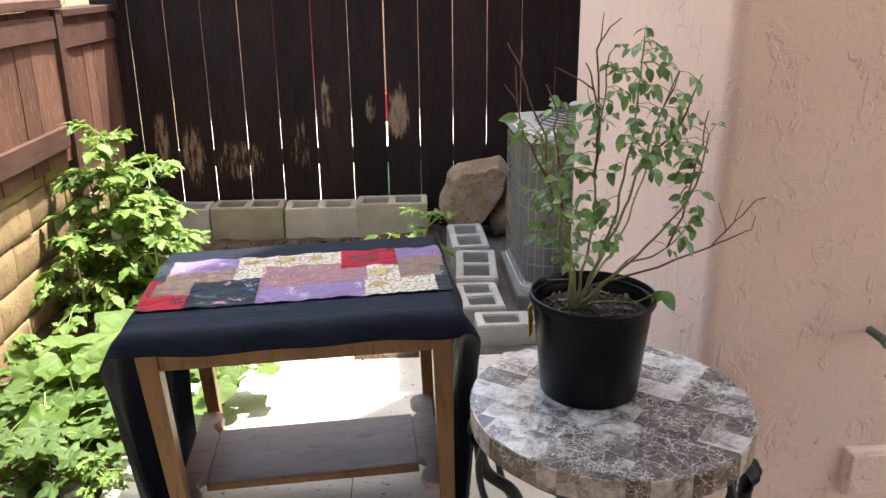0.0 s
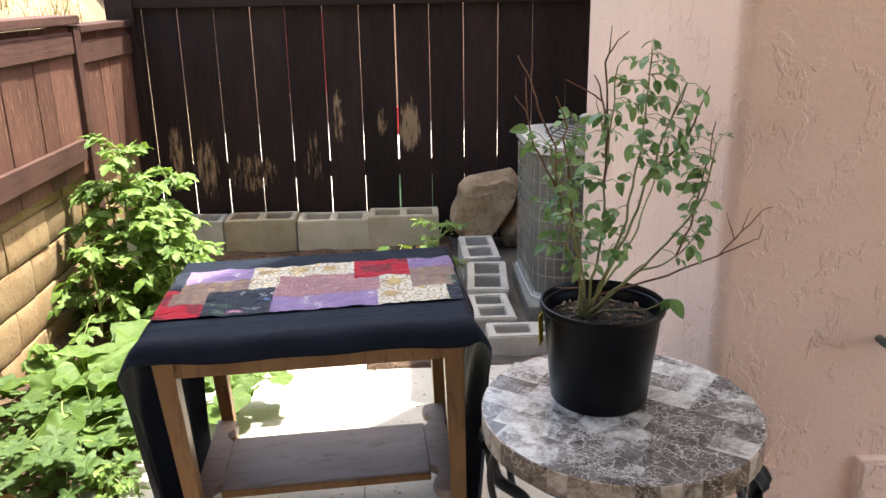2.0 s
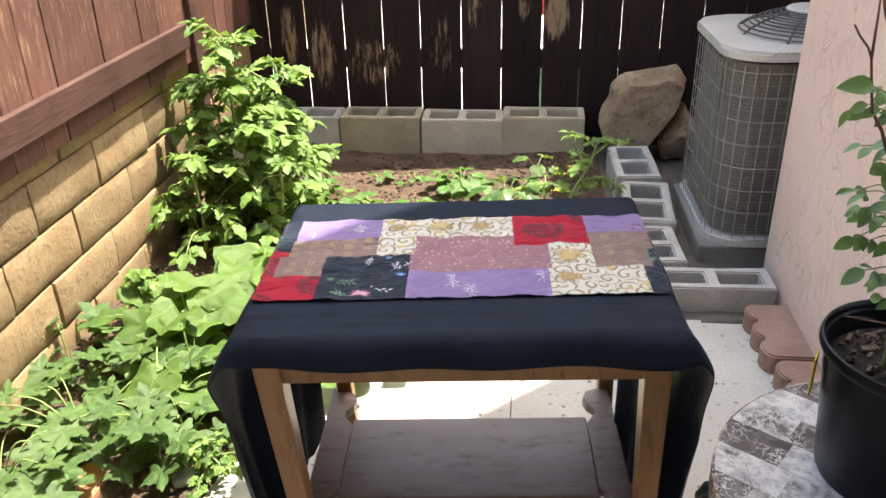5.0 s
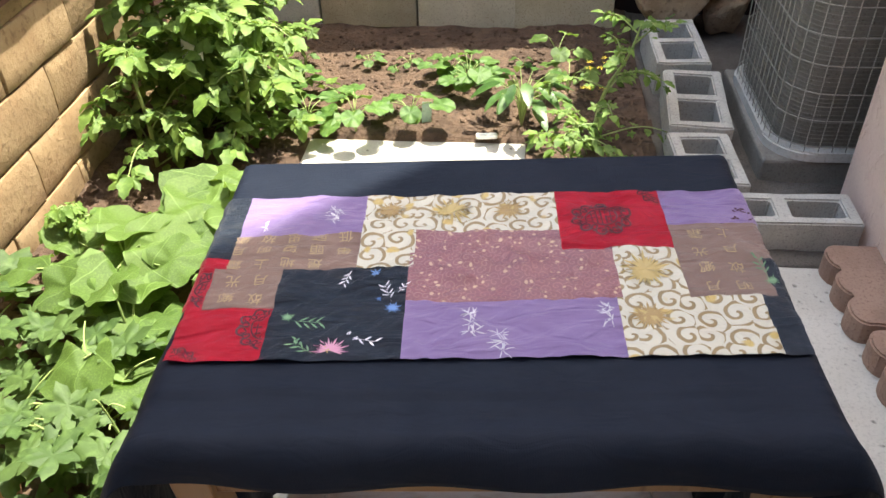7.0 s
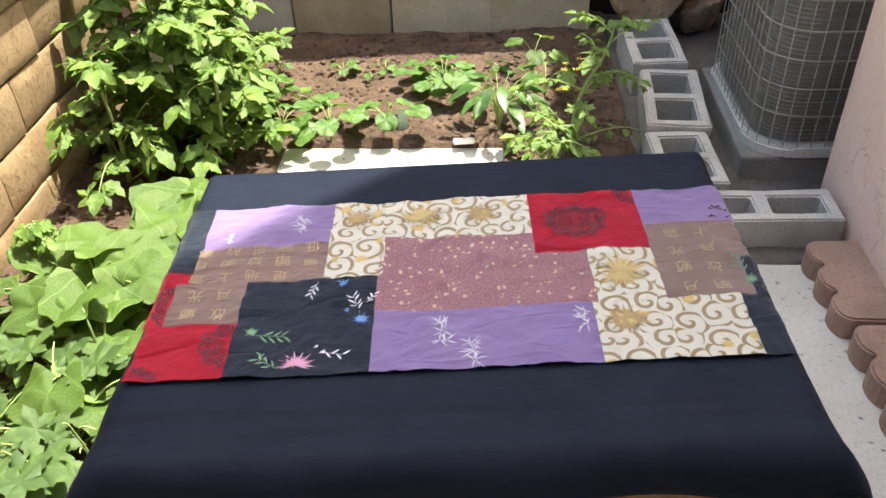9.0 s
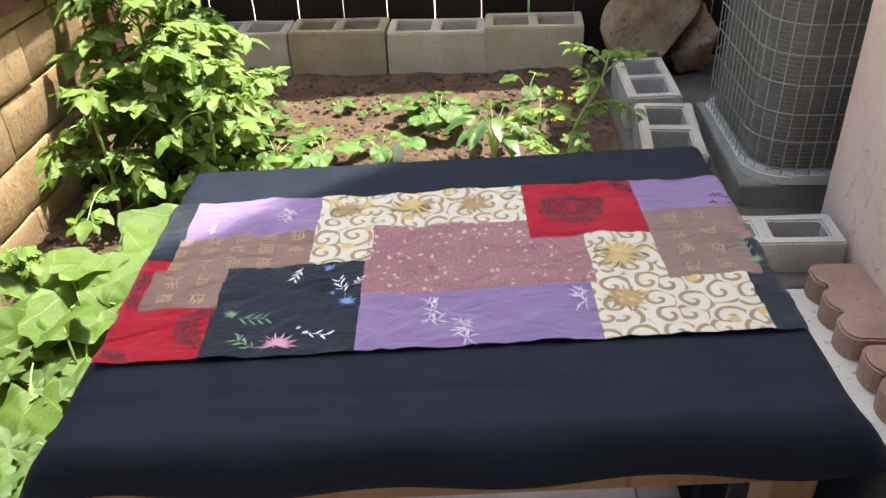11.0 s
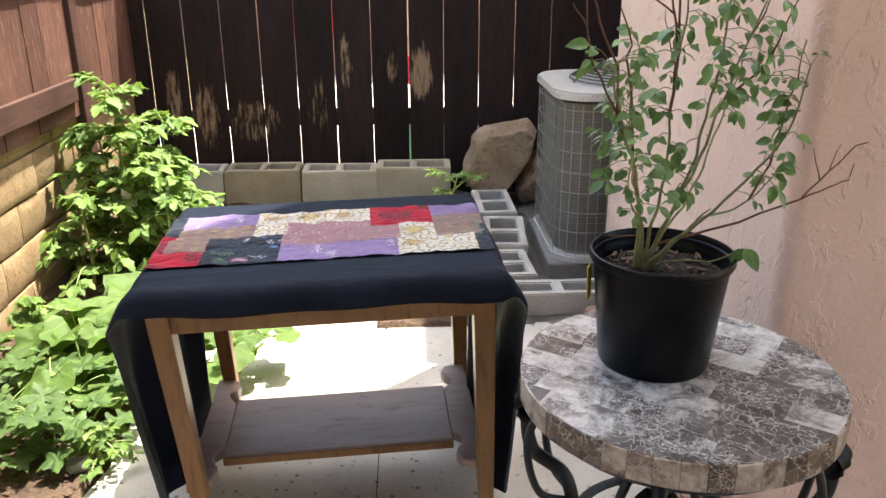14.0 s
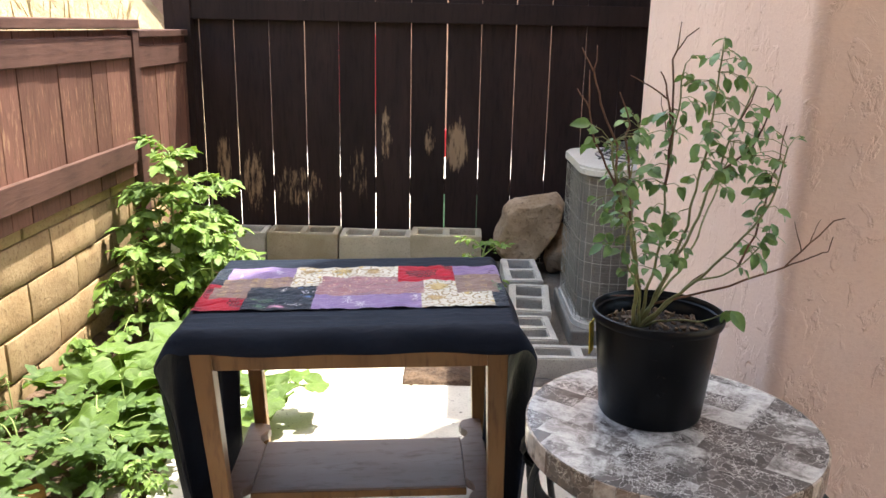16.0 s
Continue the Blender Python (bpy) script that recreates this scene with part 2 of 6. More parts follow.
def brocade(name, ground, fig, fig2, scale, width=0.1, rough=0.5):
    """Woven cloth with curling figures in two thread colours."""
    m, t, p = nodes_of(name)
    v = coords(t)
    warp = node(t, "ShaderNodeTexNoise", {"Vector": v, "Scale": scale * 0.55, "Detail": 1.0}).outputs["Color"]
    vw = node(t, "ShaderNodeVectorMath", {0: v, 1: node(t, "ShaderNodeVectorMath", {0: warp, 1: (1.1 / scale,) * 3}, operation="MULTIPLY").outputs[0]}, operation="ADD").outputs[0]
    d = node(t, "ShaderNodeTexVoronoi", {"Vector": vw, "Scale": scale}).outputs["Distance"]
    cell = node(t, "ShaderNodeTexVoronoi", {"Vector": v, "Scale": scale, "Randomness": 0.75})
    cell.voronoi_dimensions = "2D"
    off = node(t, "ShaderNodeVectorMath", {0: v, 1: cell.outputs["Position"]}, operation="SUBTRACT").outputs[0]
    xyz = node(t, "ShaderNodeSeparateXYZ", {0: off})
    turn = node(t, "ShaderNodeMath", {0: xyz.outputs[1], 1: xyz.outputs[0]}, operation="ARCTAN2").outputs[0]
    swirl = node(t, "ShaderNodeMath", {0: node(t, "ShaderNodeMath", {0: cell.outputs["Distance"], 1: 13.0}, operation="MULTIPLY").outputs[0], 1: turn}, operation="ADD").outputs[0]
    ring = node(t, "ShaderNodeMath", {0: swirl}, operation="SINE").outputs[0]
    line = ramp(t, ring, 0.55 - width, 0.75)
    c = mix(t, line, ground, fig)
    c = mix(t, node(t, "ShaderNodeMapRange", {0: d, 1: 0.27, 2: 0.18}).outputs[0], c, fig2)
    t.links.new(c, p.inputs["Base Color"])
    p.inputs["Roughness"].default_value = rough
    p.inputs["Sheen Weight"].default_value = 0.2
    bump_of(t, p, node(t, "ShaderNodeMath", {0: node(t, "ShaderNodeMath", {0: line, 1: 0.15}, operation="MULTIPLY").outputs[0], 1: noise_of(t, v, 24, 2, 0.45, 1.4)}, operation="ADD").outputs[0], 0.45, 0.012)
    return m


M = {}
M["fence"] = fence_paint("dark_brown_fence_stain", (0.019, 0.0110, 0.0098), (0.031, 0.0180, 0.0160), (0.30, 0.205, 0.125),
                         [(0.645, 0.66, 0.11, 0.24, 0.66), (0.49, 0.70, 0.06, 0.16, 0.50), (0.25, 0.72, 0.06, 0.28, 0.52),
                          (-0.66, 0.55, 0.08, 0.30, 0.54), (-0.50, 0.45, 0.13, 0.35, 0.52), (-0.25, 0.42, 0.28, 0.25, 0.46), (0.1, 0.5, 0.15, 0.3, 0.42)])
M["rail"] = fence_paint("reddish_brown_fence_stain", (0.125, 0.060, 0.047), (0.185, 0.092, 0.070), (0.32, 0.19, 0.12),
                        [(-0.86, 0.95, 0.5, 0.3, 0.40)], (1, 1, 0.15))
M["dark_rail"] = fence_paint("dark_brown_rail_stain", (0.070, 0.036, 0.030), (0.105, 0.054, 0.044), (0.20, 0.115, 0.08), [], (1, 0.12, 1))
M["stucco"] = stucco("pink_stucco")
M["concrete"] = concrete("patio_concrete", (0.50, 0.475, 0.42), (0.60, 0.575, 0.52), 0.8)
M["cmu"] = surface("grey_block_concrete", (0.46, 0.445, 0.40), (0.57, 0.555, 0.505), (0.22, 0.20, 0.18), 9, 150, 0.95, 0.7, 0.004, vary=0.12)
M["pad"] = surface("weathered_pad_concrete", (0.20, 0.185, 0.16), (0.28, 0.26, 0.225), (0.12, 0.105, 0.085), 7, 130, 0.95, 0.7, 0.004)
M["cmu_tan"] = surface("tan_block_concrete", (0.43, 0.375, 0.26), (0.54, 0.48, 0.35), (0.25, 0.19, 0.12), 8, 150, 0.95, 0.7, 0.004, vary=0.2)
M["cmu_pale"] = surface("cream_block_concrete", (0.52, 0.475, 0.36), (0.62, 0.57, 0.45), (0.32, 0.26, 0.18), 8, 150, 0.95, 0.7, 0.004, vary=0.05)
M["wall_block"] = surface("tan_slump_block", (0.29, 0.190, 0.10), (0.39, 0.275, 0.155), (0.17, 0.105, 0.055), 7, 60, 0.95, 0.55, 0.006, vary=0.16)
M["mortar"] = surface("dark_mortar", (0.10, 0.075, 0.05), (0.16, 0.12, 0.08), None, 12, 90, 0.95, 0.6)
M["soil"] = surface("garden_soil", (0.058, 0.034, 0.022), (0.115, 0.072, 0.046), (0.022, 0.013, 0.009), 9, 48, 0.97, 1.0, 0.02, where="World")
M["clod"] = surface("soil_clod", (0.090, 0.054, 0.034), (0.16, 0.102, 0.066), (0.035, 0.02, 0.014), 20, 90, 0.97, 0.8, vary=0.4)
M["gravel"] = surface("grey_grit", (0.105, 0.092, 0.078), (0.16, 0.14, 0.12), (0.05, 0.045, 0.04), 8, 160, 0.97, 1.0, 0.01, where="World")
M["paver"] = surface("brown_paver", (0.27, 0.17, 0.125), (0.36, 0.235, 0.175), (0.18, 0.11, 0.08), 9, 130, 0.92, 0.5, 0.004, vary=0.15)
M["pebble"] = surface("grey_pebble", (0.30, 0.30, 0.29), (0.40, 0.40, 0.38), None, 12, 90, 0.8, 0.4)
M["rock"] = surface("tan_rock", (0.37, 0.26, 0.155), (0.52, 0.385, 0.255), (0.15, 0.095, 0.06), 7, 45, 0.92, 1.0, 0.015, vary=0.15)
M["hill"] = surface("dry_hillside", (0.28, 0.205, 0.115), (0.39, 0.315, 0.21), (0.18, 0.13, 0.065), 3, 18, 0.97, 1.0, 0.05, where="World")
M["straw"] = surface("dry_grass", (0.30, 0.22, 0.085), (0.40, 0.31, 0.145), None, 6, 40, 0.9, 0.2, vary=0.3)
M["wood"] = surface("oak_table_wood", (0.205, 0.100, 0.031), (0.28, 0.148, 0.050), (0.125, 0.056, 0.019), 9, 60, 0.42, 0.15, 0.003, (1, 1, 0.15), vary=0.1)
M["shelf"] = surface("dusty_shelf_wood", (0.28, 0.215, 0.18), (0.37, 0.295, 0.255), (0.19, 0.13, 0.10), 5, 45, 0.38, 0.2, 0.003, (0.3, 1, 1), vary=0.06)
M["cloth"] = satin("black_satin", (0.0098, 0.0132, 0.0225), (0.0135, 0.0176, 0.0285), 0.60, 0.0, 0.13, 0.07)
M["iron"] = surface("black_iron", (0.012, 0.013, 0.015), (0.022, 0.023, 0.026), None, 20, 120, 0.42, 0.25, 0.003, metal=0.3)
M["marble"] = marble("brown_marble_tile", (0.105, 0.096, 0.092), (0.54, 0.53, 0.515))
M["marble_edge"] = marble("tan_marble_edge", (0.125, 0.092, 0.069), (0.50, 0.43, 0.35), 0.03)
M["plastic"] = surface("black_pot_plastic", (0.0028, 0.0036, 0.0052), (0.0045, 0.0055, 0.0075), None, 8, 90, 0.32, 0.05, 0.002, gloss=0.17)
M["potsoil"] = surface("dark_potting_soil", (0.014, 0.010, 0.008), (0.030, 0.022, 0.017), None, 25, 90, 0.95, 1.0, 0.01)
M["chip"] = surface("bark_chip", (0.055, 0.034, 0.022), (0.17, 0.12, 0.078), None, 30, 90, 0.9, 0.3, vary=0.5)
M["stem"] = surface("green_stem", (0.15, 0.165, 0.06), (0.23, 0.225, 0.095), (0.08, 0.055, 0.03), 25, 90, 0.6, 0.2)
M["dead"] = surface("dry_brown_stem", (0.10, 0.048, 0.028), (0.17, 0.09, 0.055), None, 25, 90, 0.8, 0.3)
M["vine"] = surface("pale_vine", (0.22, 0.30, 0.09), (0.30, 0.38, 0.13), None, 20, 80, 0.6, 0.2)
M["rose_leaf"] = leaf_material("rose_leaf", (0.048, 0.112, 0.042), (0.150, 0.265, 0.085), True, 0.38, 0.3)
M["tomato_leaf"] = leaf_material("tomato_leaf", (0.066, 0.140, 0.022), (0.160, 0.250, 0.050), True, 0.6, 0.35)
M["squash_leaf"] = leaf_material("squash_leaf", (0.056, 0.110, 0.018), (0.100, 0.170, 0.030), False, 0.6, 0.4, True)
M["melon_leaf"] = leaf_material("melon_leaf", (0.042, 0.088, 0.020), (0.082, 0.138, 0.036), True, 0.65, 0.35)
M["bean_leaf"] = leaf_material("bean_leaf", (0.059, 0.135, 0.024), (0.102, 0.195, 0.042), True, 0.55, 0.4)
M["pepper_leaf"] = leaf_material("pepper_leaf", (0.040, 0.099, 0.023), (0.073, 0.145, 0.036), True, 0.35, 0.3)
M["flower"] = surface("yellow_flower", (0.75, 0.55, 0.03), (0.85, 0.68, 0.06), None, 30, 90, 0.6, 0.1)
M["ac_shell"] = surface("beige_grey_metal", (0.235, 0.215, 0.185), (0.30, 0.275, 0.235), None, 5, 90, 0.5, 0.1, 0.002)
M["ac_cap"] = surface("off_white_metal", (0.62, 0.60, 0.54), (0.72, 0.70, 0.64), (0.40, 0.36, 0.29), 6, 90, 0.45, 0.08, 0.002)
M["ac_wire"] = surface("pale_wire", (0.33, 0.31, 0.27), (0.42, 0.395, 0.345), None, 8, 90, 0.5, 0.1, vary=0.05)
M["ac_fin"] = surface("dark_fins", (0.155, 0.143, 0.122), (0.215, 0.20, 0.172), None, 6, 120, 0.55, 0.2, 0.002)
M["ac_dark"] = surface("fan_dark_metal", (0.03, 0.03, 0.03), (0.05, 0.05, 0.05), None, 8, 60, 0.5, 0.1)
M["grille"] = surface("fan_guard_wire", (0.085, 0.085, 0.085), (0.13, 0.13, 0.13), None, 8, 60, 0.4, 0.1, metal=0.4)
M["brass"] = surface("weathered_brass", (0.075, 0.105, 0.095), (0.12, 0.15, 0.13), (0.16, 0.12, 0.06), 40, 120, 0.5, 0.3, metal=0.5)
M["pale_wall"] = surface("pale_render", (0.68, 0.64, 0.56), (0.78, 0.74, 0.66), None, 3, 60, 0.9, 0.2)
M["red_board"] = surface("red_paint", (0.42, 0.02, 0.03), (0.52, 0.035, 0.045), None, 5, 60, 0.6, 0.1)
M["green_board"] = surface("green_paint", (0.10, 0.24, 0.15), (0.15, 0.32, 0.21), None, 5, 60, 0.6, 0.1)
M["terracotta"] = surface("orange_terracotta", (0.40, 0.17, 0.09), (0.52, 0.25, 0.14), None, 14, 90, 0.85, 0.3)
M["tag"] = surface("pale_green_card", (0.30, 0.42, 0.34), (0.42, 0.52, 0.42), None, 60, 160, 0.5, 0.05)
M["white"] = surface("white_plastic", (0.72, 0.72, 0.68), (0.80, 0.79, 0.75), None, 12, 80, 0.5, 0.05)
M["lavender"] = satin("lavender_satin", (0.24, 0.165, 0.36), (0.29, 0.205, 0.41), 0.38, 0.06, 0.42, 0.42)
M["red_satin"] = satin("red_satin", (0.40, 0.006, 0.026), (0.46, 0.011, 0.036), 0.38, 0.03, 0.42, 0.25)
M["navy"] = satin("navy_satin", (0.013, 0.020, 0.034), (0.020, 0.029, 0.045), 0.36, 0.03, 0.40, 0.25)
M["tan_satin"] = satin("dusty_tan_satin", (0.22, 0.143, 0.12), (0.26, 0.175, 0.148), 0.42, 0.05, 0.40, 0.42)
M["gold_brocade"] = brocade("cream_gold_brocade", (0.46, 0.44, 0.365), (0.215, 0.148, 0.06), (0.42, 0.30, 0.085), 30, 0.16)
M["maroon"] = brocade("maroon_brocade", (0.165, 0.048, 0.066), (0.235, 0.095, 0.095), (0.44, 0.29, 0.20), 80, -0.15)
M["gold"] = satin("gold_thread", (0.38, 0.285, 0.10), (0.46, 0.35, 0.15), 0.45, 0.1, 0.1)
M["bronze"] = satin("bronze_thread", (0.30, 0.205, 0.085), (0.36, 0.25, 0.11), 0.5, 0.1, 0.1)
M["silver"] = satin("silver_thread", (0.62, 0.60, 0.66), (0.70, 0.68, 0.74), 0.45, 0.1, 0.1)
M["maroon_thread"] = satin("dark_maroon_thread", (0.055, 0.006, 0.014), (0.075, 0.01, 0.018), 0.5, 0.1, 0.1)
M["green_thread"] = satin("green_thread", (0.14, 0.27, 0.15), (0.20, 0.34, 0.20), 0.5, 0.1, 0.1)
M["pink_thread"] = satin("pink_thread", (0.50, 0.22, 0.34), (0.58, 0.30, 0.42), 0.5, 0.1, 0.1)
M["blue_thread"] = satin("blue_thread", (0.10, 0.20, 0.45), (0.15, 0.27, 0.52), 0.5, 0.1, 0.1)
M["pale_gold"] = satin("pale_gold_thread", (0.42, 0.31, 0.18), (0.47, 0.36, 0.22), 0.5, 0.1, 0.1)


# ---- mesh helpers ----
def thing(name, at=(0, 0, 0), turn=0.0, label="", category="", group="", kind=""):
    ob = new(name)
    ob.empty_display_size = 0.05
    ob.matrix_world = pose(*at, 0, 0, turn)
    return tagged(ob, label, category, group, kind)


def obj(name, mesh, material, parent=None, label="", m=None, smooth=False):
    if isinstance(mesh, bmesh.types.BMesh):
        bm = mesh
        bmesh.ops.recalc_face_normals(bm, faces=bm.faces)
        mesh = bpy.data.meshes.new(name)
        bm.to_mesh(mesh)
        bm.free()
    if material and not mesh.materials:
        mesh.materials.append(material)
    if smooth:
        mesh.shade_smooth()
    ob = new(name, mesh)
    ob.parent = parent
    if m is not None:
        ob.matrix_basis = m
    if label:
        ob["label"] = label
    return ob


def part(name, bm, material, parent, label="", m=None, smooth=False):
    return obj(name, bm, material, parent, label, m, smooth)


def add_box(bm, lo, hi, bevel=0.0, m=None):
    lo, hi = Vector(lo), Vector(hi)
    r = bmesh.ops.create_cube(bm, size=1.0)
    vs = r["verts"]
    size, mid = hi - lo, (hi + lo) / 2
    for v in vs:
        v.co = Vector((v.co.x * size.x, v.co.y * size.y, v.co.z * size.z)) + mid
    if bevel:
        es = list({e for v in vs for e in v.link_edges})
        r = bmesh.ops.bevel(bm, geom=es, offset=bevel, segments=2, affect="EDGES", profile=0.5)
        vs = list({v for f in r["faces"] for v in f.verts} | {v for v in vs if v.is_valid})
    if m is not None:
        bmesh.ops.transform(bm, matrix=m, verts=[v for v in vs if v.is_valid])
    return bm


def boxed(lo, hi, bevel=0.0, m=None):
    return add_box(bmesh.new(), lo, hi, bevel, m)


def jitter(bm, amount, scale, seed=0.0):
    """Uneven surface by smooth noise."""
    for v in bm.verts:
        v.co += noise.noise_vector(v.co * scale + Vector((seed, seed * 1.7, -seed))) * amount
    return bm


def add_tube(bm, pts, radii, sides=6, closed=False, cap=True):
    """A round tube along points."""
    pts = [Vector(p) for p in pts]
    n = len(pts)
    if not hasattr(radii, "__len__"):
        radii = [radii] * n
    rings, up = [], Vector((0.31, 0.52, 0.8))
    for i, p in enumerate(pts):
        a = pts[(i - 1) % n] if (closed or i) else p
        b = pts[(i + 1) % n] if (closed or i < n - 1) else p
        d = (b - a).normalized()
        s = d.cross(up)
        if s.length < 1e-3:
            s = d.cross(Vector((1, 0, 0)))
        s.normalize()
        q = s.cross(d)
        up = q
        rings.append([bm.verts.new(p + (s * math.cos(w) + q * math.sin(w)) * radii[i]) for w in (2 * math.pi * k / sides for k in range(sides))])
    for i in range(n if closed else n - 1):
        r0, r1 = rings[i], rings[(i + 1) % n]
        for k in range(sides):
            bm.faces.new((r0[k], r0[(k + 1) % sides], r1[(k + 1) % sides], r1[k]))
    if cap and not closed:
        bm.faces.new(rings[0][::-1])
        bm.faces.new(rings[-1])
    return bm


def tubed(pts, radii, sides=6, closed=False):
    return add_tube(bmesh.new(), pts, radii, sides, closed)


def lathe(profile, sides=48, cap_bottom=True, cap_top=False):
    """A body of revolution from (radius, height) pairs."""
    bm = bmesh.new()
    rings = [[bm.verts.new((r * math.cos(2 * math.pi * k / sides), r * math.sin(2 * math.pi * k / sides), z)) for k in range(sides)] for r, z in profile]
    for a, b in zip(rings, rings[1:]):
        for k in range(sides):
            bm.faces.new((a[k], a[(k + 1) % sides], b[(k + 1) % sides], b[k]))
    if cap_bottom:
        bm.faces.new(rings[0][::-1])
    if cap_top:
        bm.faces.new(rings[-1])
    return bm


def prism(outline, z0, z1, bevel=0.0):
    bm = bmesh.new()
    lo = [bm.verts.new((x, y, z0)) for x, y in outline]
    hi = [bm.verts.new((x, y, z1)) for x, y in outline]
    n = len(outline)
    bm.faces.new(lo[::-1])
    top = bm.faces.new(hi)
    for k in range(n):
        bm.faces.new((lo[k], lo[(k + 1) % n], hi[(k + 1) % n], hi[k]))
    if bevel:
        bmesh.ops.bevel(bm, geom=list(top.edges), offset=bevel, segments=2, affect="EDGES")
    return bm


def spline(pts, steps=6):
    """A smooth curve through points."""
    pts = [Vector(p) for p in pts]
    out = []
    for i in range(len(pts) - 1):
        p0, p1, p2, p3 = pts[max(i - 1, 0)], pts[i], pts[i + 1], pts[min(i + 2, len(pts) - 1)]
        for k in range(steps):
            s = k / steps
            out.append(0.5 * (2 * p1 + (p2 - p0) * s + (2 * p0 - 5 * p1 + 4 * p2 - p3) * s * s + (3 * p1 - p0 - 3 * p2 + p3) * s ** 3))
    return out + [pts[-1]]


# ---- leaves ----
def leaf_shape(kind):
    """A leaf of length 1 along +y from its stalk at 0, as arrays of places and faces."""
    rows = []
    if kind in ("oval", "long", "leaflet"):
        n = 6
        for i in range(n + 1):
            s = i / n
            w = {"oval": 0.30, "long": 0.19, "leaflet": 0.26}[kind] * math.sin(math.pi * s ** 0.8) ** 0.8 if 0 < s < 1 else 0.004
            if kind == "leaflet" and i % 2:
                w *= 1.35
            z = 0.10 * s - 0.28 * s * s
            rows.append([(-w, s, z + 0.22 * w), (0, s, z), (w, s, z + 0.22 * w)])
        vs = [v for r in rows for v in r]
        fs = []
        for i in range(n):
            for k in range(2):
                a = i * 3 + k
                fs.append((a, a + 1, a + 4, a + 3))
        return np.array(vs), fs
    count = 36
    mid = 0.40
    vs, fs = [(0, mid, 0.0)], []
    for ring in (0.3, 0.62, 1.0):
        for k in range(count):
            w = 2 * math.pi * k / count
            back = max(0, math.cos(w - math.pi))
            if kind == "heart":
                r = 0.45 * (1 + 0.11 * math.cos(5 * w)) * (1 - 0.42 * back ** 14) + 0.02 * (k % 2)
            elif kind == "round":
                r = 0.45 * (1 - 0.2 * back ** 6) * (1 + 0.14 * max(0, math.cos(w)) ** 3)
            else:
                r = 0.36 + 0.115 * math.cos(5 * w) + 0.045 * math.cos(15 * w + 0.4) + 0.05 * math.cos(w)
                r *= 1 - 0.35 * back ** 8
            r *= ring
            x, y = r * math.sin(w), r * math.cos(w)
            crease = 0.05 * math.cos(5 * w) * ring
            vs.append((x, y + mid, -0.30 * (x * x + y * y) + 0.20 * abs(x) * ring + crease * 0.6 + 0.03 * math.sin(7 * w + 1) * ring * ring))
    for k in range(count):
        fs.append((0, 1 + (k + 1) % count, 1 + k))
        for r in range(2):
            a, b = 1 + r * count + k, 1 + r * count + (k + 1) % count
            fs.append((a, b, b + count, a + count))
    return np.array(vs), fs


LEAVES = {k: leaf_shape(k) for k in ("oval", "long", "leaflet", "heart", "round", "lobed")}


class Foliage:
    """Gathers many leaves into one mesh."""

    def __init__(self):
        self.vs, self.fs, self.n = [], [], 0

    def leaf(self, kind, at, ahead, up, size, curl=1.0):
        vs, fs = LEAVES[kind]
        ahead = Vector(ahead).normalized()
        side = ahead.cross(Vector(up))
        if side.length < 1e-3:
            side = ahead.cross(Vector((1, 0.2, 0)))
        side.normalize()
        top = side.cross(ahead)
        m = np.array([side, ahead, top])
        self.vs.append((vs * (size, size, size * curl)) @ m + np.array(at))
        self.fs += [tuple(i + self.n for i in f) for f in fs]
        self.n += len(vs)

    def mesh(self, name):
        me = bpy.data.meshes.new(name)
        me.from_pydata(np.concatenate(self.vs).tolist(), [], self.fs)
        me.shade_smooth()
        return me


rnd = random.Random(7)


def around(a, b):
    return rnd.uniform(a, b)

# ---- setting ----
def soil_height(x, y):
    h = 0.022 + 0.022 * noise.noise(Vector((x * 3.1, y * 3.1, 0.3))) + 0.014 * noise.noise(Vector((x * 11, y * 11, 2.0))) + 0.006 * noise.noise(Vector((x * 34, y * 34, 5.0)))
    if x > 0.86:
        h = 0.004 + 0.010 * noise.noise(Vector((x * 9, y * 9, 1.0)))
    if x > -0.25 and y < 3.90 and (x < 0.45 or y < 3.31):
        h = -0.06
    return h


def grid_sheet(x0, x1, y0, y1, nx, ny, height):
    me = bpy.data.meshes.new("sheet")
    vs = [(x0 + (x1 - x0) * i / nx, y0 + (y1 - y0) * j / ny) for j in range(ny + 1) for i in range(nx + 1)]
    fs = [(j * (nx + 1) + i, j * (nx + 1) + i + 1, (j + 1) * (nx + 1) + i + 1, (j + 1) * (nx + 1) + i) for j in range(ny) for i in range(nx)]
    me.from_pydata([(x, y, height(x, y)) for x, y in vs], [], fs)
    me.shade_smooth()
    return me


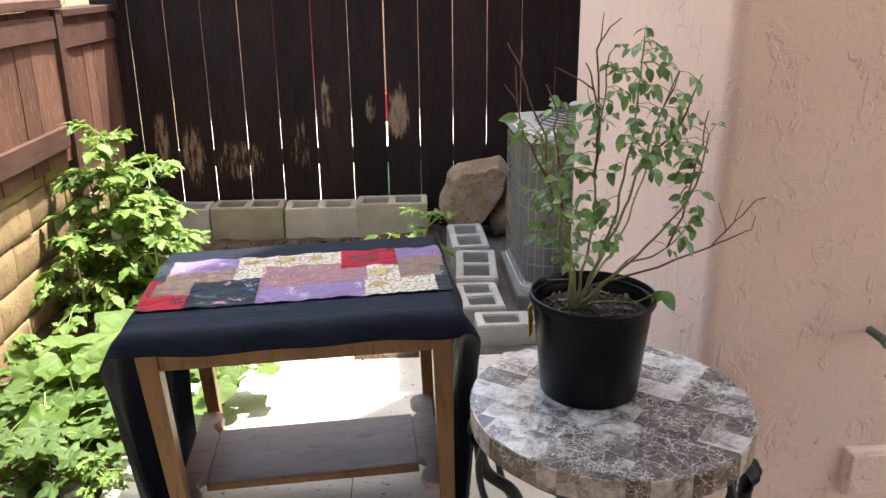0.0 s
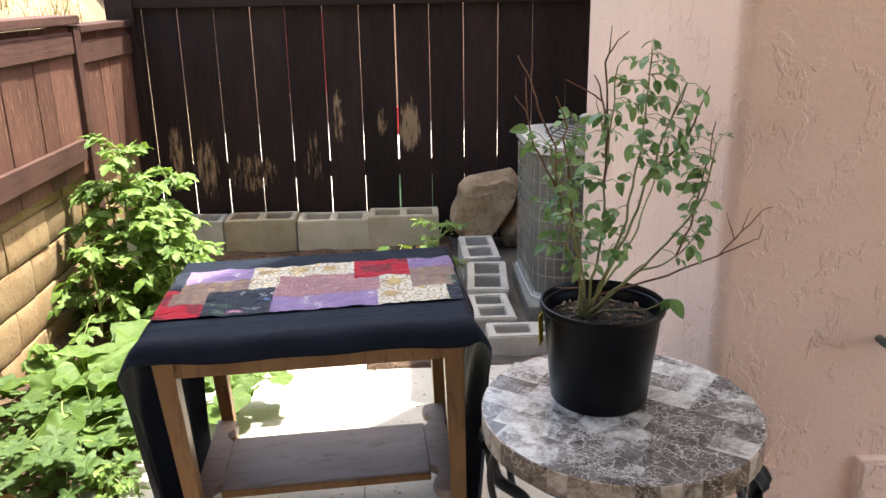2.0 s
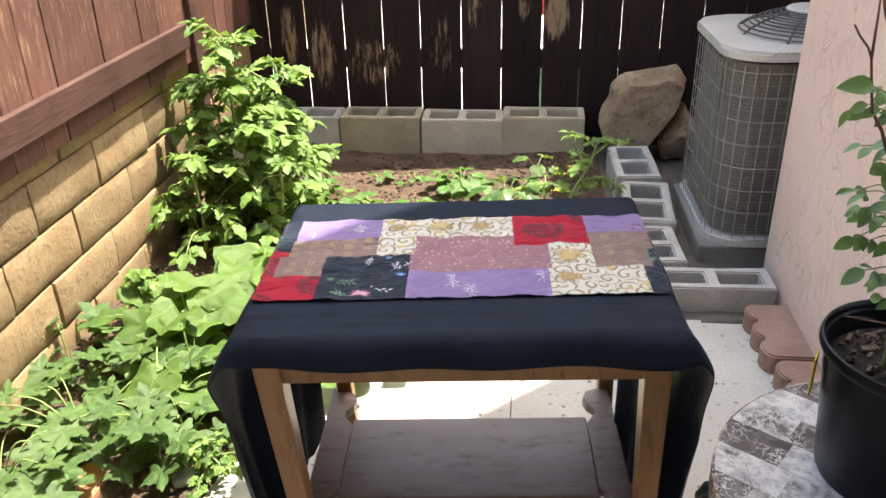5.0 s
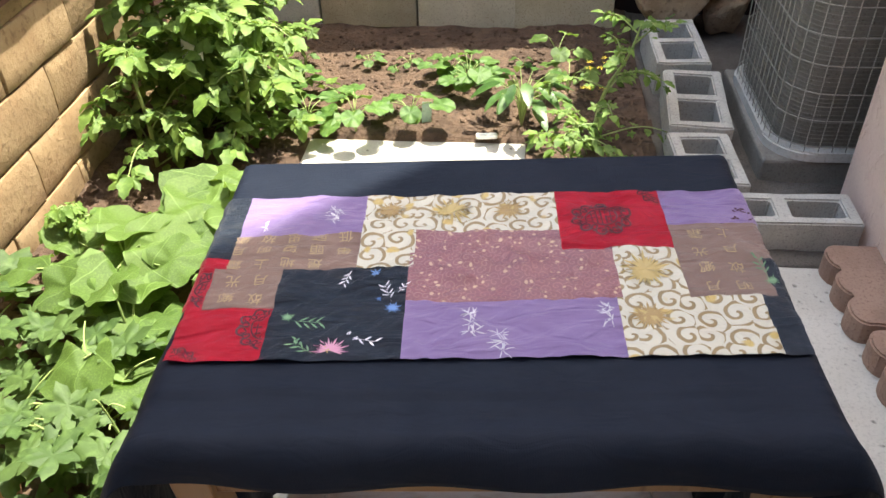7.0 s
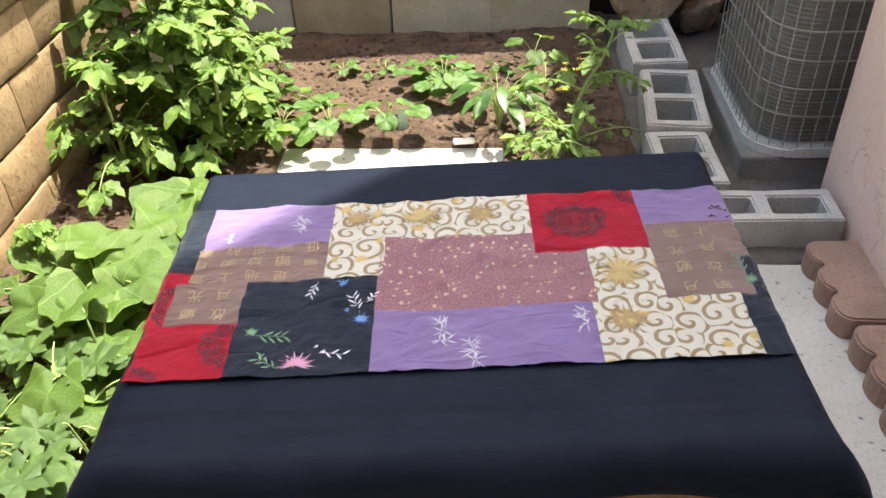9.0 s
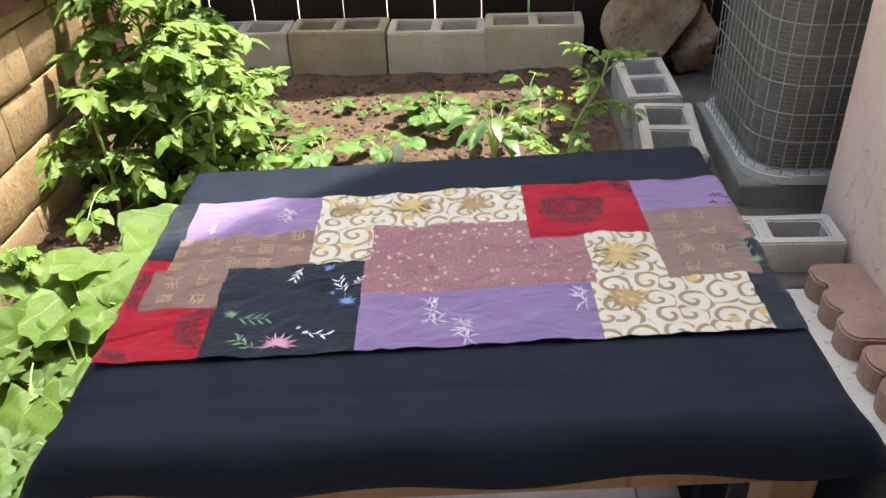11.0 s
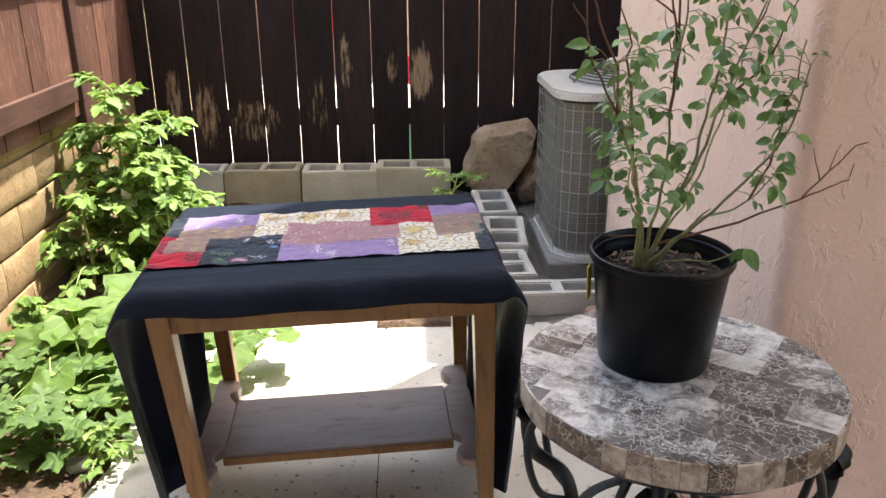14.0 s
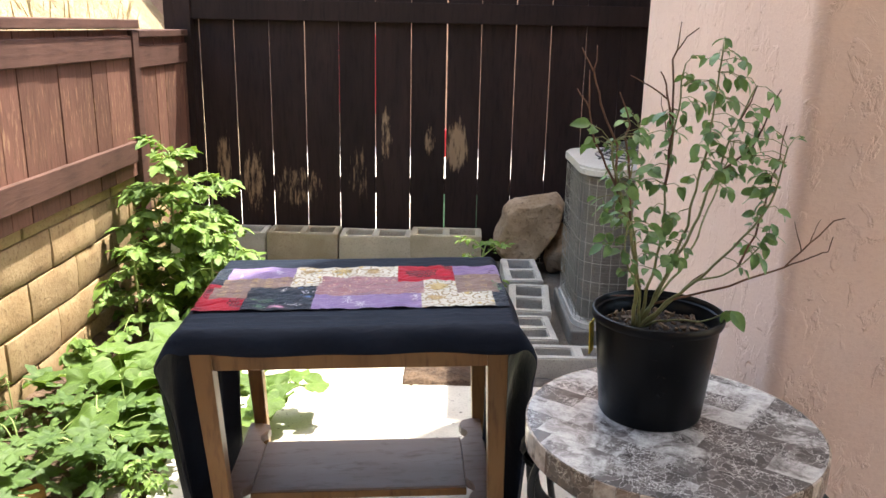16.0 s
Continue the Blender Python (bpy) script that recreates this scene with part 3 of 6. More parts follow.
def lay_ground():
    g = obj("ground", boxed((-400, -400, -0.30), (400, 400, -0.09)), M["hill"])
    tagged(g, "pale dry earth reaching out beyond the yard", "ground", kind="structure")
    s = obj("garden_bed", grid_sheet(-0.90, 0.87, 0.3, 5.05, 150, 320, soil_height), M["soil"])
    tagged(s, "loose brown garden soil with crumbs and small hollows", "soil", kind="structure")
    s = obj("side_strip", grid_sheet(0.86, 2.2, 3.3, 5.05, 90, 110, soil_height), M["gravel"])
    tagged(s, "grey gritty earth beside the air conditioner", "ground", kind="structure")
    root = thing("patio", label="pale pitted concrete patio slabs with a straight joint", category="patio", kind="structure")
    a = part("slab", prism([(-0.27, -3.0), (0.4868, -3.0), (0.4868, 3.345), (0.462, 3.36), (0.462, 3.92), (-0.31, 3.92), (-0.22, 2.5), (-0.27, 2.3)], -0.12, 0.0, 0.004), M["concrete"], root)
    b = part("slab", prism([(0.4900, -3.0), (1.9, -3.0), (1.9, 2.0), (1.40, 3.335), (0.490, 3.335)], -0.12, 0.001, 0.004), M["concrete"], root)
    part("joint", boxed((0.480, -3.0, -0.10), (0.493, 3.335, -0.008)), M["mortar"], root)
    # beyond the side fence a dry slope climbs away
    def slope(x, y):
        return -0.1 + 1.35 * min(1, max(0, (-1.1 - x) / 2.0)) + 0.55 * max(0, (-1.6 - x)) + 0.10 * noise.noise(Vector((x * 1.5, y * 1.5, 0))) + 0.04 * noise.noise(Vector((x * 6, y * 6, 3)))
    h = obj("hillside", grid_sheet(-16, -1.05, -4, 26, 90, 160, slope), M["hill"])
    tagged(h, "dry sunlit hillside with pale bare earth beyond the fence", "hillside", kind="structure")
    f = []
    vs = []
    for _ in range(5200):
        x, y = -1.9 - 5.5 * rnd.random() ** 1.4, around(3.0, 13.5)
        if noise.noise(Vector((x * 0.7, y * 0.45, 9))) < (-0.1 if y < 8.0 else 0.2):
            continue
        z, l, a = slope(x, y) - 0.02, around(0.12, 0.34), around(0, 6.28)
        w = 0.008
        d = Vector((around(-0.12, 0.12), around(-0.12, 0.12), l))
        n = len(vs)
        vs += [(x - w * math.cos(a), y - w * math.sin(a), z), (x + w * math.cos(a), y + w * math.sin(a), z), (x + d.x, y + d.y, z + d.z)]
        f.append((n, n + 1, n + 2))
    me = bpy.data.meshes.new("dry_grass")
    me.from_pydata(vs, [], f)
    g = obj("dry_grass", me, M["straw"])
    tagged(g, "tufts of straw-coloured dry grass on the hillside", "grass", kind="stuff")


lay_ground()


def build_house():
    """Stucco house: a tall block with a bullnose corner and a lower part over the nook behind it."""
    def rounded(x0, y0, x1, y1, r, steps=7):
        out = []
        for cx, cy, a0 in ((x1 - r, y1 - r, 0), (x0 + r, y1 - r, 90), (x0 + r, y0 + r, 180), (x1 - r, y0 + r, 270)):
            out += [(cx + r * math.cos(radians(a0 + 90 * k / steps)), cy + r * math.sin(radians(a0 + 90 * k / steps))) for k in range(steps + 1)]
        return out
    w = obj("wall_house", prism(rounded(1.341, 2.16, 5.0, 3.645, 0.035), -0.1, 7.0), M["stucco"], smooth=False)
    tagged(w, "pink stucco house wall with a rounded corner", "house wall", kind="structure")
    w.data.set_sharp_from_angle(angle=radians(35))
    w2 = obj("wall_nook", boxed((2.02, 3.645, -0.1), (2.2, 7.0, 2.55)), M["stucco"])
    tagged(w2, "pink stucco wall at the back of the side nook", "house wall", kind="structure")
    e = obj("roof_eave", boxed((1.33, 3.652, 2.55), (5.0, 7.5, 2.75), 0.01), M["stucco"])
    tagged(e, "stucco eave over the side nook", "roof", kind="structure")
    # Added wall, never in view: it blocks low sky light from behind.
    b = obj("unseen_wall_behind", boxed((-1.2, -2.6, -0.1), (5.0, -2.4, 2.6)), M["stucco"])
    tagged(b, "unseen pink stucco wall added to block sky light from behind", "house wall", kind="structure")
    # Added overhead slab, never in view: it shades the house's front face.
    c = obj("patio_cover", boxed((-1.7, -2.8, 2.6), (5.0, 1.6, 2.75)), M["rail"])
    tagged(c, "unseen brown slab added overhead to hold sky light off the near end", "roof", kind="structure")


build_house()


def build_back_fence():
    root = thing("back_fence", (0, 5.0, 0), label="dark brown stained board fence with worn peeling patches", category="fence", kind="structure")
    gaps = [-0.955, -0.765, -0.578, -0.386, -0.194, -0.009, 0.191, 0.386, 0.581, 0.766, 0.952, 1.14, 1.33, 1.52, 1.71, 1.90, 2.09]
    wide = {0.581: 0.0078, -0.386: 0.0044, -0.194: 0.0040, -0.009: 0.0032, 0.191: 0.0044, 0.386: 0.0027, 0.766: 0.0028, 0.952: 0.0026, 1.14: 0.0026, -0.578: 0.0052, -0.765: 0.0056}
    for a, b in zip(gaps, gaps[1:]):
        ga, gb = wide.get(a, 0.003) / 2, wide.get(b, 0.003) / 2
        lean = around(-0.0032, 0.0032)
        bm = boxed((a + ga, 0.012, -0.05), (b - gb, 0.026, 1.72), 0.0015)
        for v in bm.verts:
            v.co.x += lean * (v.co.z - 0.6)
            v.co.y += 0.002 * noise.noise(Vector((a * 9, v.co.z, 0)))
        part("board", bm, M["fence"], root)
    part("top_rail", boxed((-0.79, -0.03, 1.325), (2.1, 0.010, 1.43), 0.004), M["fence"], root)
    part("cap_board", boxed((-0.95, -0.05, 1.72), (2.1, 0.09, 1.76), 0.004), M["fence"], root)
    part("lower_rail", boxed((-0.95, 0.036, 0.385), (2.1, 0.060, 0.475), 0.003), M["fence"], root)
    part("upper_rail", boxed((-0.95, 0.036, 1.34), (2.1, 0.075, 1.43), 0.003), M["fence"], root)
    part("corner_post", boxed((-0.88, -0.045, -0.05), (-0.79, 0.045, 1.80), 0.004), M["fence"], root)
    # what shows through the gaps
    y = obj("neighbour_yard", boxed((-6, 5.15, -0.085), (6, 14.0, 0.0)), M["pale_wall"])
    tagged(y, "pale sunlit paving behind the board fence", "paving", kind="structure")
    n = thing("neighbour_wall", (0, 9.5, 0), label="pale brown wall beyond the paving behind the fence", category="wall", kind="structure")
    part("wall_face", boxed((-4, 0, 0.0), (5, 0.15, 2.6)), M["paver"], n)
    for x0, x1, z0, z1 in ((-0.30, 0.22, 0.70, 1.25), (0.48, 0.72, 0.40, 0.60)):
        r = obj("red_panel", boxed((x0, 6.3, z0), (x1, 6.34, z1), 0.01), M["red_board"])
        part("leg", boxed((x0 + 0.03, 6.3, 0.0), (x0 + 0.06, 6.34, z0)), M["red_board"], r)
        part("leg", boxed((x1 - 0.06, 6.3, 0.0), (x1 - 0.03, 6.34, z0)), M["red_board"], r)
        tagged(r, "red painted panel on legs behind the board fence", "panel")
    g = obj("green_bin", prism([(0.50, 5.5), (0.85, 5.5), (0.85, 5.7), (0.50, 5.7)], 0.0, 0.30, 0.01), M["green_board"])
    tagged(g, "green box standing behind the board fence", "box")


build_back_fence()


def build_side_wall():
    """Low slump-block wall, with a board fence on top, along the bed."""
    root = thing("side_fence", (-0.86, 0, 0), label="reddish brown board fence with rails standing on the block wall", category="fence", kind="structure")
    y = 1.2
    k = 0
    while y < 4.95:
        w = around(0.125, 0.15)
        lo = 0.030 + around(-0.002, 0.002)
        if not (4.16 < y < 4.2):
            part("board", boxed((lo - 0.02, y, 0.62), (lo, min(y + w - 0.003, 4.96), 1.27), 0.002), M["rail"], root)
        y += w
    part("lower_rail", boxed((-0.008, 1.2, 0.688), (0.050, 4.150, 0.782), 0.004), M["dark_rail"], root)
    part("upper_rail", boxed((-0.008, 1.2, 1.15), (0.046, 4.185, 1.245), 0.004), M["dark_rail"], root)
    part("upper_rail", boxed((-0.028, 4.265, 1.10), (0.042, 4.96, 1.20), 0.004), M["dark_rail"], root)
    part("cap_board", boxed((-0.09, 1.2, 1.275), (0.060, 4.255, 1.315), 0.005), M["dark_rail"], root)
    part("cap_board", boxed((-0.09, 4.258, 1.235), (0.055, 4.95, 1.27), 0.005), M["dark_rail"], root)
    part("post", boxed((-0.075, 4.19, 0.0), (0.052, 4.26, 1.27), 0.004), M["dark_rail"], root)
    wall = thing("wall_side", (-0.86, 0, 0), label="low wall of tan slump blocks with dark joints", category="wall", kind="structure")
    part("mortar_core", boxed((-0.16, 1.0, -0.1), (-0.016, 5.0, 0.668)), M["mortar"], wall)
    meshes = []
    for i in range(6):
        bm = boxed((-0.03, 0.003, 0.003), (0.0, 0.367, 0.152), 0.004)
        bmesh.ops.subdivide_edges(bm, edges=[e for e in bm.edges if e.calc_length() > 0.1], cuts=3, use_grid_fill=True)
        for v in bm.verts:
            s = math.sin(math.pi * min(1, max(0, v.co.z / 0.155)))
            v.co.x += 0.003 * s * (v.co.x > -0.01) + 0.006 * noise.noise(v.co * 14 + Vector((i * 5, 0, 0)))
            v.co.z += 0.004 * noise.noise(v.co * 9 + Vector((0, i * 7, 0)))
        me = bpy.data.meshes.new("slump_block")
        bmesh.ops.recalc_face_normals(bm, faces=bm.faces)
        bm.to_mesh(me)
        bm.free()
        me.materials.append(M["wall_block"])
        me.shade_smooth()
        me.set_sharp_from_angle(angle=radians(40))
        meshes.append(me)
    for row in range(5):
        z = -0.055 + 0.155 * row
        y = 0.95 + (0.185 if row % 2 else 0.0) + 0.02
        while y < 4.9:
            b = obj("block", meshes[rnd.randrange(6)], None, wall, m=pose(around(-0.003, 0.003), y, z))
            if row == 4:
                b.scale = (1, 1, 0.66)
            y += 0.37


build_side_wall()


# ---- loose concrete blocks ----
def hollow_block(l=0.39, w=0.19, h=0.19, seed=0.0):
    """Two-core concrete block, lying with its cores upright, worn at the edges."""
    bm = bmesh.new()
    t, web = 0.034, 0.040
    xs = [-l / 2, -l / 2 + t, -web / 2, web / 2, l / 2 - t, l / 2]
    ys = [-w / 2, -w / 2 + t, w / 2 - t, w / 2]
    zs = [0, h * 0.33, h * 0.66, h]
    hole = {(1, 1), (3, 1)}
    vs = {(i, j, k): bm.verts.new((x, y, z)) for i, x in enumerate(xs) for j, y in enumerate(ys) for k, z in enumerate(zs)}
    solid = lambda i, j: 0 <= i < 5 and 0 <= j < 3 and (i, j) not in hole
    for i in range(5):
        for j in range(3):
            if solid(i, j):
                bm.faces.new((vs[i, j, 3], vs[i + 1, j, 3], vs[i + 1, j + 1, 3], vs[i, j + 1, 3]))
                bm.faces.new((vs[i, j, 0], vs[i, j + 1, 0], vs[i + 1, j + 1, 0], vs[i + 1, j, 0]))
                for k in range(3):
                    for di, dj, (a, b) in ((-1, 0, ((i, j), (i, j + 1))), (1, 0, ((i + 1, j), (i + 1, j + 1))), (0, -1, ((i, j), (i + 1, j))), (0, 1, ((i, j + 1), (i + 1, j + 1)))):
                        if not solid(i + di, j + dj):
                            bm.faces.new((vs[(*a, k)], vs[(*b, k)], vs[(*b, k + 1)], vs[(*a, k + 1)]))
    for v in list(bm.verts):
        if not v.link_faces:
            bm.verts.remove(v)
    bmesh.ops.recalc_face_normals(bm, faces=bm.faces)
    es = [e for e in bm.edges if len(e.link_faces) == 2 and e.calc_face_angle(0) > 0.5]
    bmesh.ops.bevel(bm, geom=es, offset=0.005, segments=2, affect="EDGES")
    jitter(bm, 0.004, 16, seed)
    return bm


def lay_blocks():
    rows = [(-0.60, 4.895, 0.01, 0.8, 0.185, "cmu"), (-0.197, 4.895, 0.012, -0.4, 0.187, "cmu_tan"), (0.203, 4.90, 0.0, 0.5, 0.187, "cmu_pale"), (0.597, 4.898, 0.010, -0.6, 0.192, "cmu_tan")]
    for n, (x, y, z, a, h, k) in enumerate(rows):
        b = obj("concrete_block", hollow_block(0.392, 0.19, h, n * 3.1), M[k], m=pose(x, y, z, 0, 0, a))
        b.data.set_sharp_from_angle(angle=radians(40))
        tagged(b, "two-core concrete block with a stained tan face standing against the fence" if k == "cmu_tan" else "cream two-core concrete block standing against the fence" if k == "cmu_pale" else "grey two-core concrete block standing against the fence", "concrete block", "blocks along the fence")
    for n, (x, y, a, l, w, z) in enumerate([(0.985, 4.457, 91.0, 0.39, 0.185, -0.065), (0.990, 4.013, 86.0, 0.39, 0.185, -0.065), (0.972, 3.680, 93.0, 0.285, 0.18, -0.085), (1.130, 3.458, 1.0, 0.39, 0.142, -0.10)]):
        b = obj("concrete_block", hollow_block(l, w, 0.19, 20 + n * 2.3), M["cmu"], m=pose(x, y, z, 0, 0, a))
        b.data.set_sharp_from_angle(angle=radians(40))
        tagged(b, "grey two-core concrete block half sunk beside the bed", "concrete block", "blocks along the bed")


lay_blocks()


def lay_pavers():
    """Scalloped edging pavers along the foot of the house."""
    def outline(l):
        pts = [(0.165, 0.0), (0.165, l)]
        n = 3
        w = l / n
        for i in reversed(range(n)):
            c = w * (i + 0.5)
            for k in range(9):
                a = math.pi / 2 + math.pi * k / 8
                pts.append((0.04 + 0.032 * math.cos(a), c + w / 2 * 0.96 * math.sin(a)))
        return pts
    for n, y in enumerate((3.345, 3.035, 2.725, 2.415)):
        p = obj("edging_paver", prism(outline(0.30), 0.0, 0.062, 0.005), M["paver"], m=pose(1.195 + 0.012 * (n % 2), y - 0.305, 0.002, 0, 0, around(-1.5, 1.5)))
        tagged(p, "brown concrete edging paver with a scalloped side", "paver", "pavers by the wall")


lay_pavers()


def rock(name, at, size, seed, turn=(0, 0, 0), label=""):
    bm = bmesh.new()
    bmesh.ops.create_icosphere(bm, subdivisions=5, radius=1.0)
    rr = random.Random(seed)
    cuts = [(Vector((rr.uniform(-1, 1), rr.uniform(-1, 1), rr.uniform(-0.9, 1))).normalized(), rr.uniform(0.55, 0.80)) for _ in range(15)]
    for v in bm.verts:
        for n, d in cuts:
            o = v.co.dot(n) - d
            if o > 0:
                v.co -= n * o * 0.98
        v.co += v.co.normalized() * (0.07 * noise.noise(v.co * 2.2 + Vector((seed, 0, 0))) + 0.025 * noise.noise(v.co * 7) + 0.010 * noise.noise(v.co * 22))
        v.co = Vector((v.co.x * size[0], v.co.y * size[1], v.co.z * size[2]))
    o = obj(name, bm, M["pebble" if name == "pebble" else "rock"], m=pose(*at, *turn), smooth=True)
    return tagged(o, label, "rock", "rocks by the fence")


def boulder():
    """Angular slab of rock leaning to one side."""
    side = [(-0.190, 0.17), (-0.183, 0.235), (-0.145, 0.365), (-0.08, 0.418), (0.016, 0.42), (0.148, 0.458), (0.198, 0.392), (0.185, 0.312), (0.12, 0.19), (0.03, 0.06), (-0.03, -0.02), (-0.118, 0.05), (-0.175, 0.12)]
    bm = bmesh.new()
    for x, z in side:
        bm.verts.new((x * 0.85, -0.11, 0.20 + (z - 0.20) * 0.84))
        bm.verts.new((x, 0.02, z))
        bm.verts.new((x * 0.8, 0.13, 0.20 + (z - 0.20) * 0.8))
    bmesh.ops.convex_hull(bm, input=bm.verts)
    for v in [v for v in bm.verts if not v.link_faces]:
        bm.verts.remove(v)
    bmesh.ops.triangulate(bm, faces=bm.faces)
    for _ in range(4):
        bmesh.ops.subdivide_edges(bm, edges=list(bm.edges), cuts=1, use_grid_fill=True)
    bmesh.ops.smooth_vert(bm, verts=bm.verts, factor=0.5, use_axis_x=True, use_axis_y=True, use_axis_z=True)
    for v in bm.verts:
        v.co += noise.noise_vector(v.co * 9) * 0.014 + noise.noise_vector(v.co * 34) * 0.004
    o = obj("boulder", bm, M["rock"], m=pose(1.045, 4.81, 0.0), smooth=True)
    tagged(o, "large tan angular boulder leaning by the board fence", "rock", "rocks by the fence")


boulder()
rock("boulder", (1.235, 4.80, 0.135), (0.095, 0.10, 0.165), 9, (10, 5, 30), "smaller tan boulder beside the air conditioner")
rock("pebble", (-0.29, 2.475, 0.035), (0.042, 0.038, 0.03), 12, (0, 0, 0), "smooth grey stone lying on the soil")


# ---- air conditioner ----
def build_air_conditioner():
    root = thing("air_conditioner", (1.158, 3.708, -0.014), 1.0, "beige outdoor air conditioner unit with wire guard on a concrete pad", "air conditioner")
    W, D, R = 0.64, 0.63, 0.13

    def ringed(inset, steps=8):
        out = []
        r = R - inset
        for cx, cy, a0 in ((W - R, D - R, 0), (R, D - R, 90), (R, R, 180), (W - R, R, 270)):
            out += [(cx + r * math.cos(radians(a0 + 90 * k / steps)), cy + r * math.sin(radians(a0 + 90 * k / steps))) for k in range(steps + 1)]
        return out
    part("base_pan", prism(ringed(0.0), 0.092, 0.122, 0.006), M["ac_cap"], root, "off-white base pan")
    part("coil_body", prism(ringed(0.035), 0.115, 0.735), M["ac_fin"], root, "dark finned coil")
    line = ringed(0.026, 6)
    z = 0.13
    while z < 0.725:
        part("fin", tubed([(x, y, z) for x, y in line], 0.0015, 4, closed=True), M["ac_fin"], root)
        z += 0.0125
    lines = ringed(0.008, 5)
    for k in range(8):
        z = 0.138 + 0.082 * k
        part("guard_wire", tubed([(x, y, z) for x, y in lines], 0.0017, 5, closed=True), M["ac_wire"], root)
    spots = []
    for k in range(11):
        s = R + (W - 2 * R) * k / 10
        spots += [(s, 0.007), (0.007, s)]
    for k in range(1, 5):
        a = radians(180 + 18 * k)
        spots.append((R + (R - 0.007) * math.cos(a), R + (R - 0.007) * math.sin(a)))
    for x, y in spots:
        part("guard_wire", tubed([(x, y, 0.12), (x, y, 0.735)], 0.0016, 5), M["ac_wire"], root)
    cap = prism(ringed(-0.004), 0.738, 0.770, 0.010)
    part("cap", cap, M["ac_cap"], root, "off-white pressed metal cap", Matrix.Translation((0, 0, 0.014)))
    cx = W / 2 + 0.02
    part("fan_well", lathe([(0.255, 0.771), (0.255, 0.774), (0.245, 0.7742)], 48, True, True), M["ac_dark"], root, "dark fan opening", pose(cx, D / 2, 0))
    for k in range(13):
        r = 0.255 - 0.0165 * k
        z = 0.778 + 0.085 * (1 - (r / 0.255) ** 2.0) ** 0.8
        part("fan_guard_ring", tubed([(cx + r * math.cos(w), D / 2 + r * math.sin(w), z) for w in (2 * math.pi * i / 40 for i in range(40))], 0.0032, 5, closed=True), M["grille"], root)
    for k in range(8):
        w = 2 * math.pi * k / 8 + 0.2
        pts = [(cx + r * math.cos(w), D / 2 + r * math.sin(w), 0.775 + 0.085 * (1 - (r / 0.255) ** 2.0) ** 0.8 if r < 0.255 else 0.772) for r in (0.275, 0.255, 0.22, 0.17, 0.12, 0.07)]
        part("fan_guard_spoke", tubed(pts, 0.004, 5), M["grille"], root)
    part("fan_hub", lathe([(0.09, 0.850), (0.09, 0.862), (0.082, 0.868), (0.01, 0.870)], 32, True, True), M["ac_cap"], root, "round pale hub", pose(cx, D / 2, 0))
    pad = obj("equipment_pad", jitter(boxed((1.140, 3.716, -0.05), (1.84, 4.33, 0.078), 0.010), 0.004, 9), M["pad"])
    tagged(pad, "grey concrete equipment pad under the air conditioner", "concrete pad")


build_air_conditioner()


# ---- serving table with cloth ----
TABLE = pose(0.402, 2.447, 0.0, 0, -1.2, 3.4)
TOP = 0.660
TW, TD = 0.742, 0.548


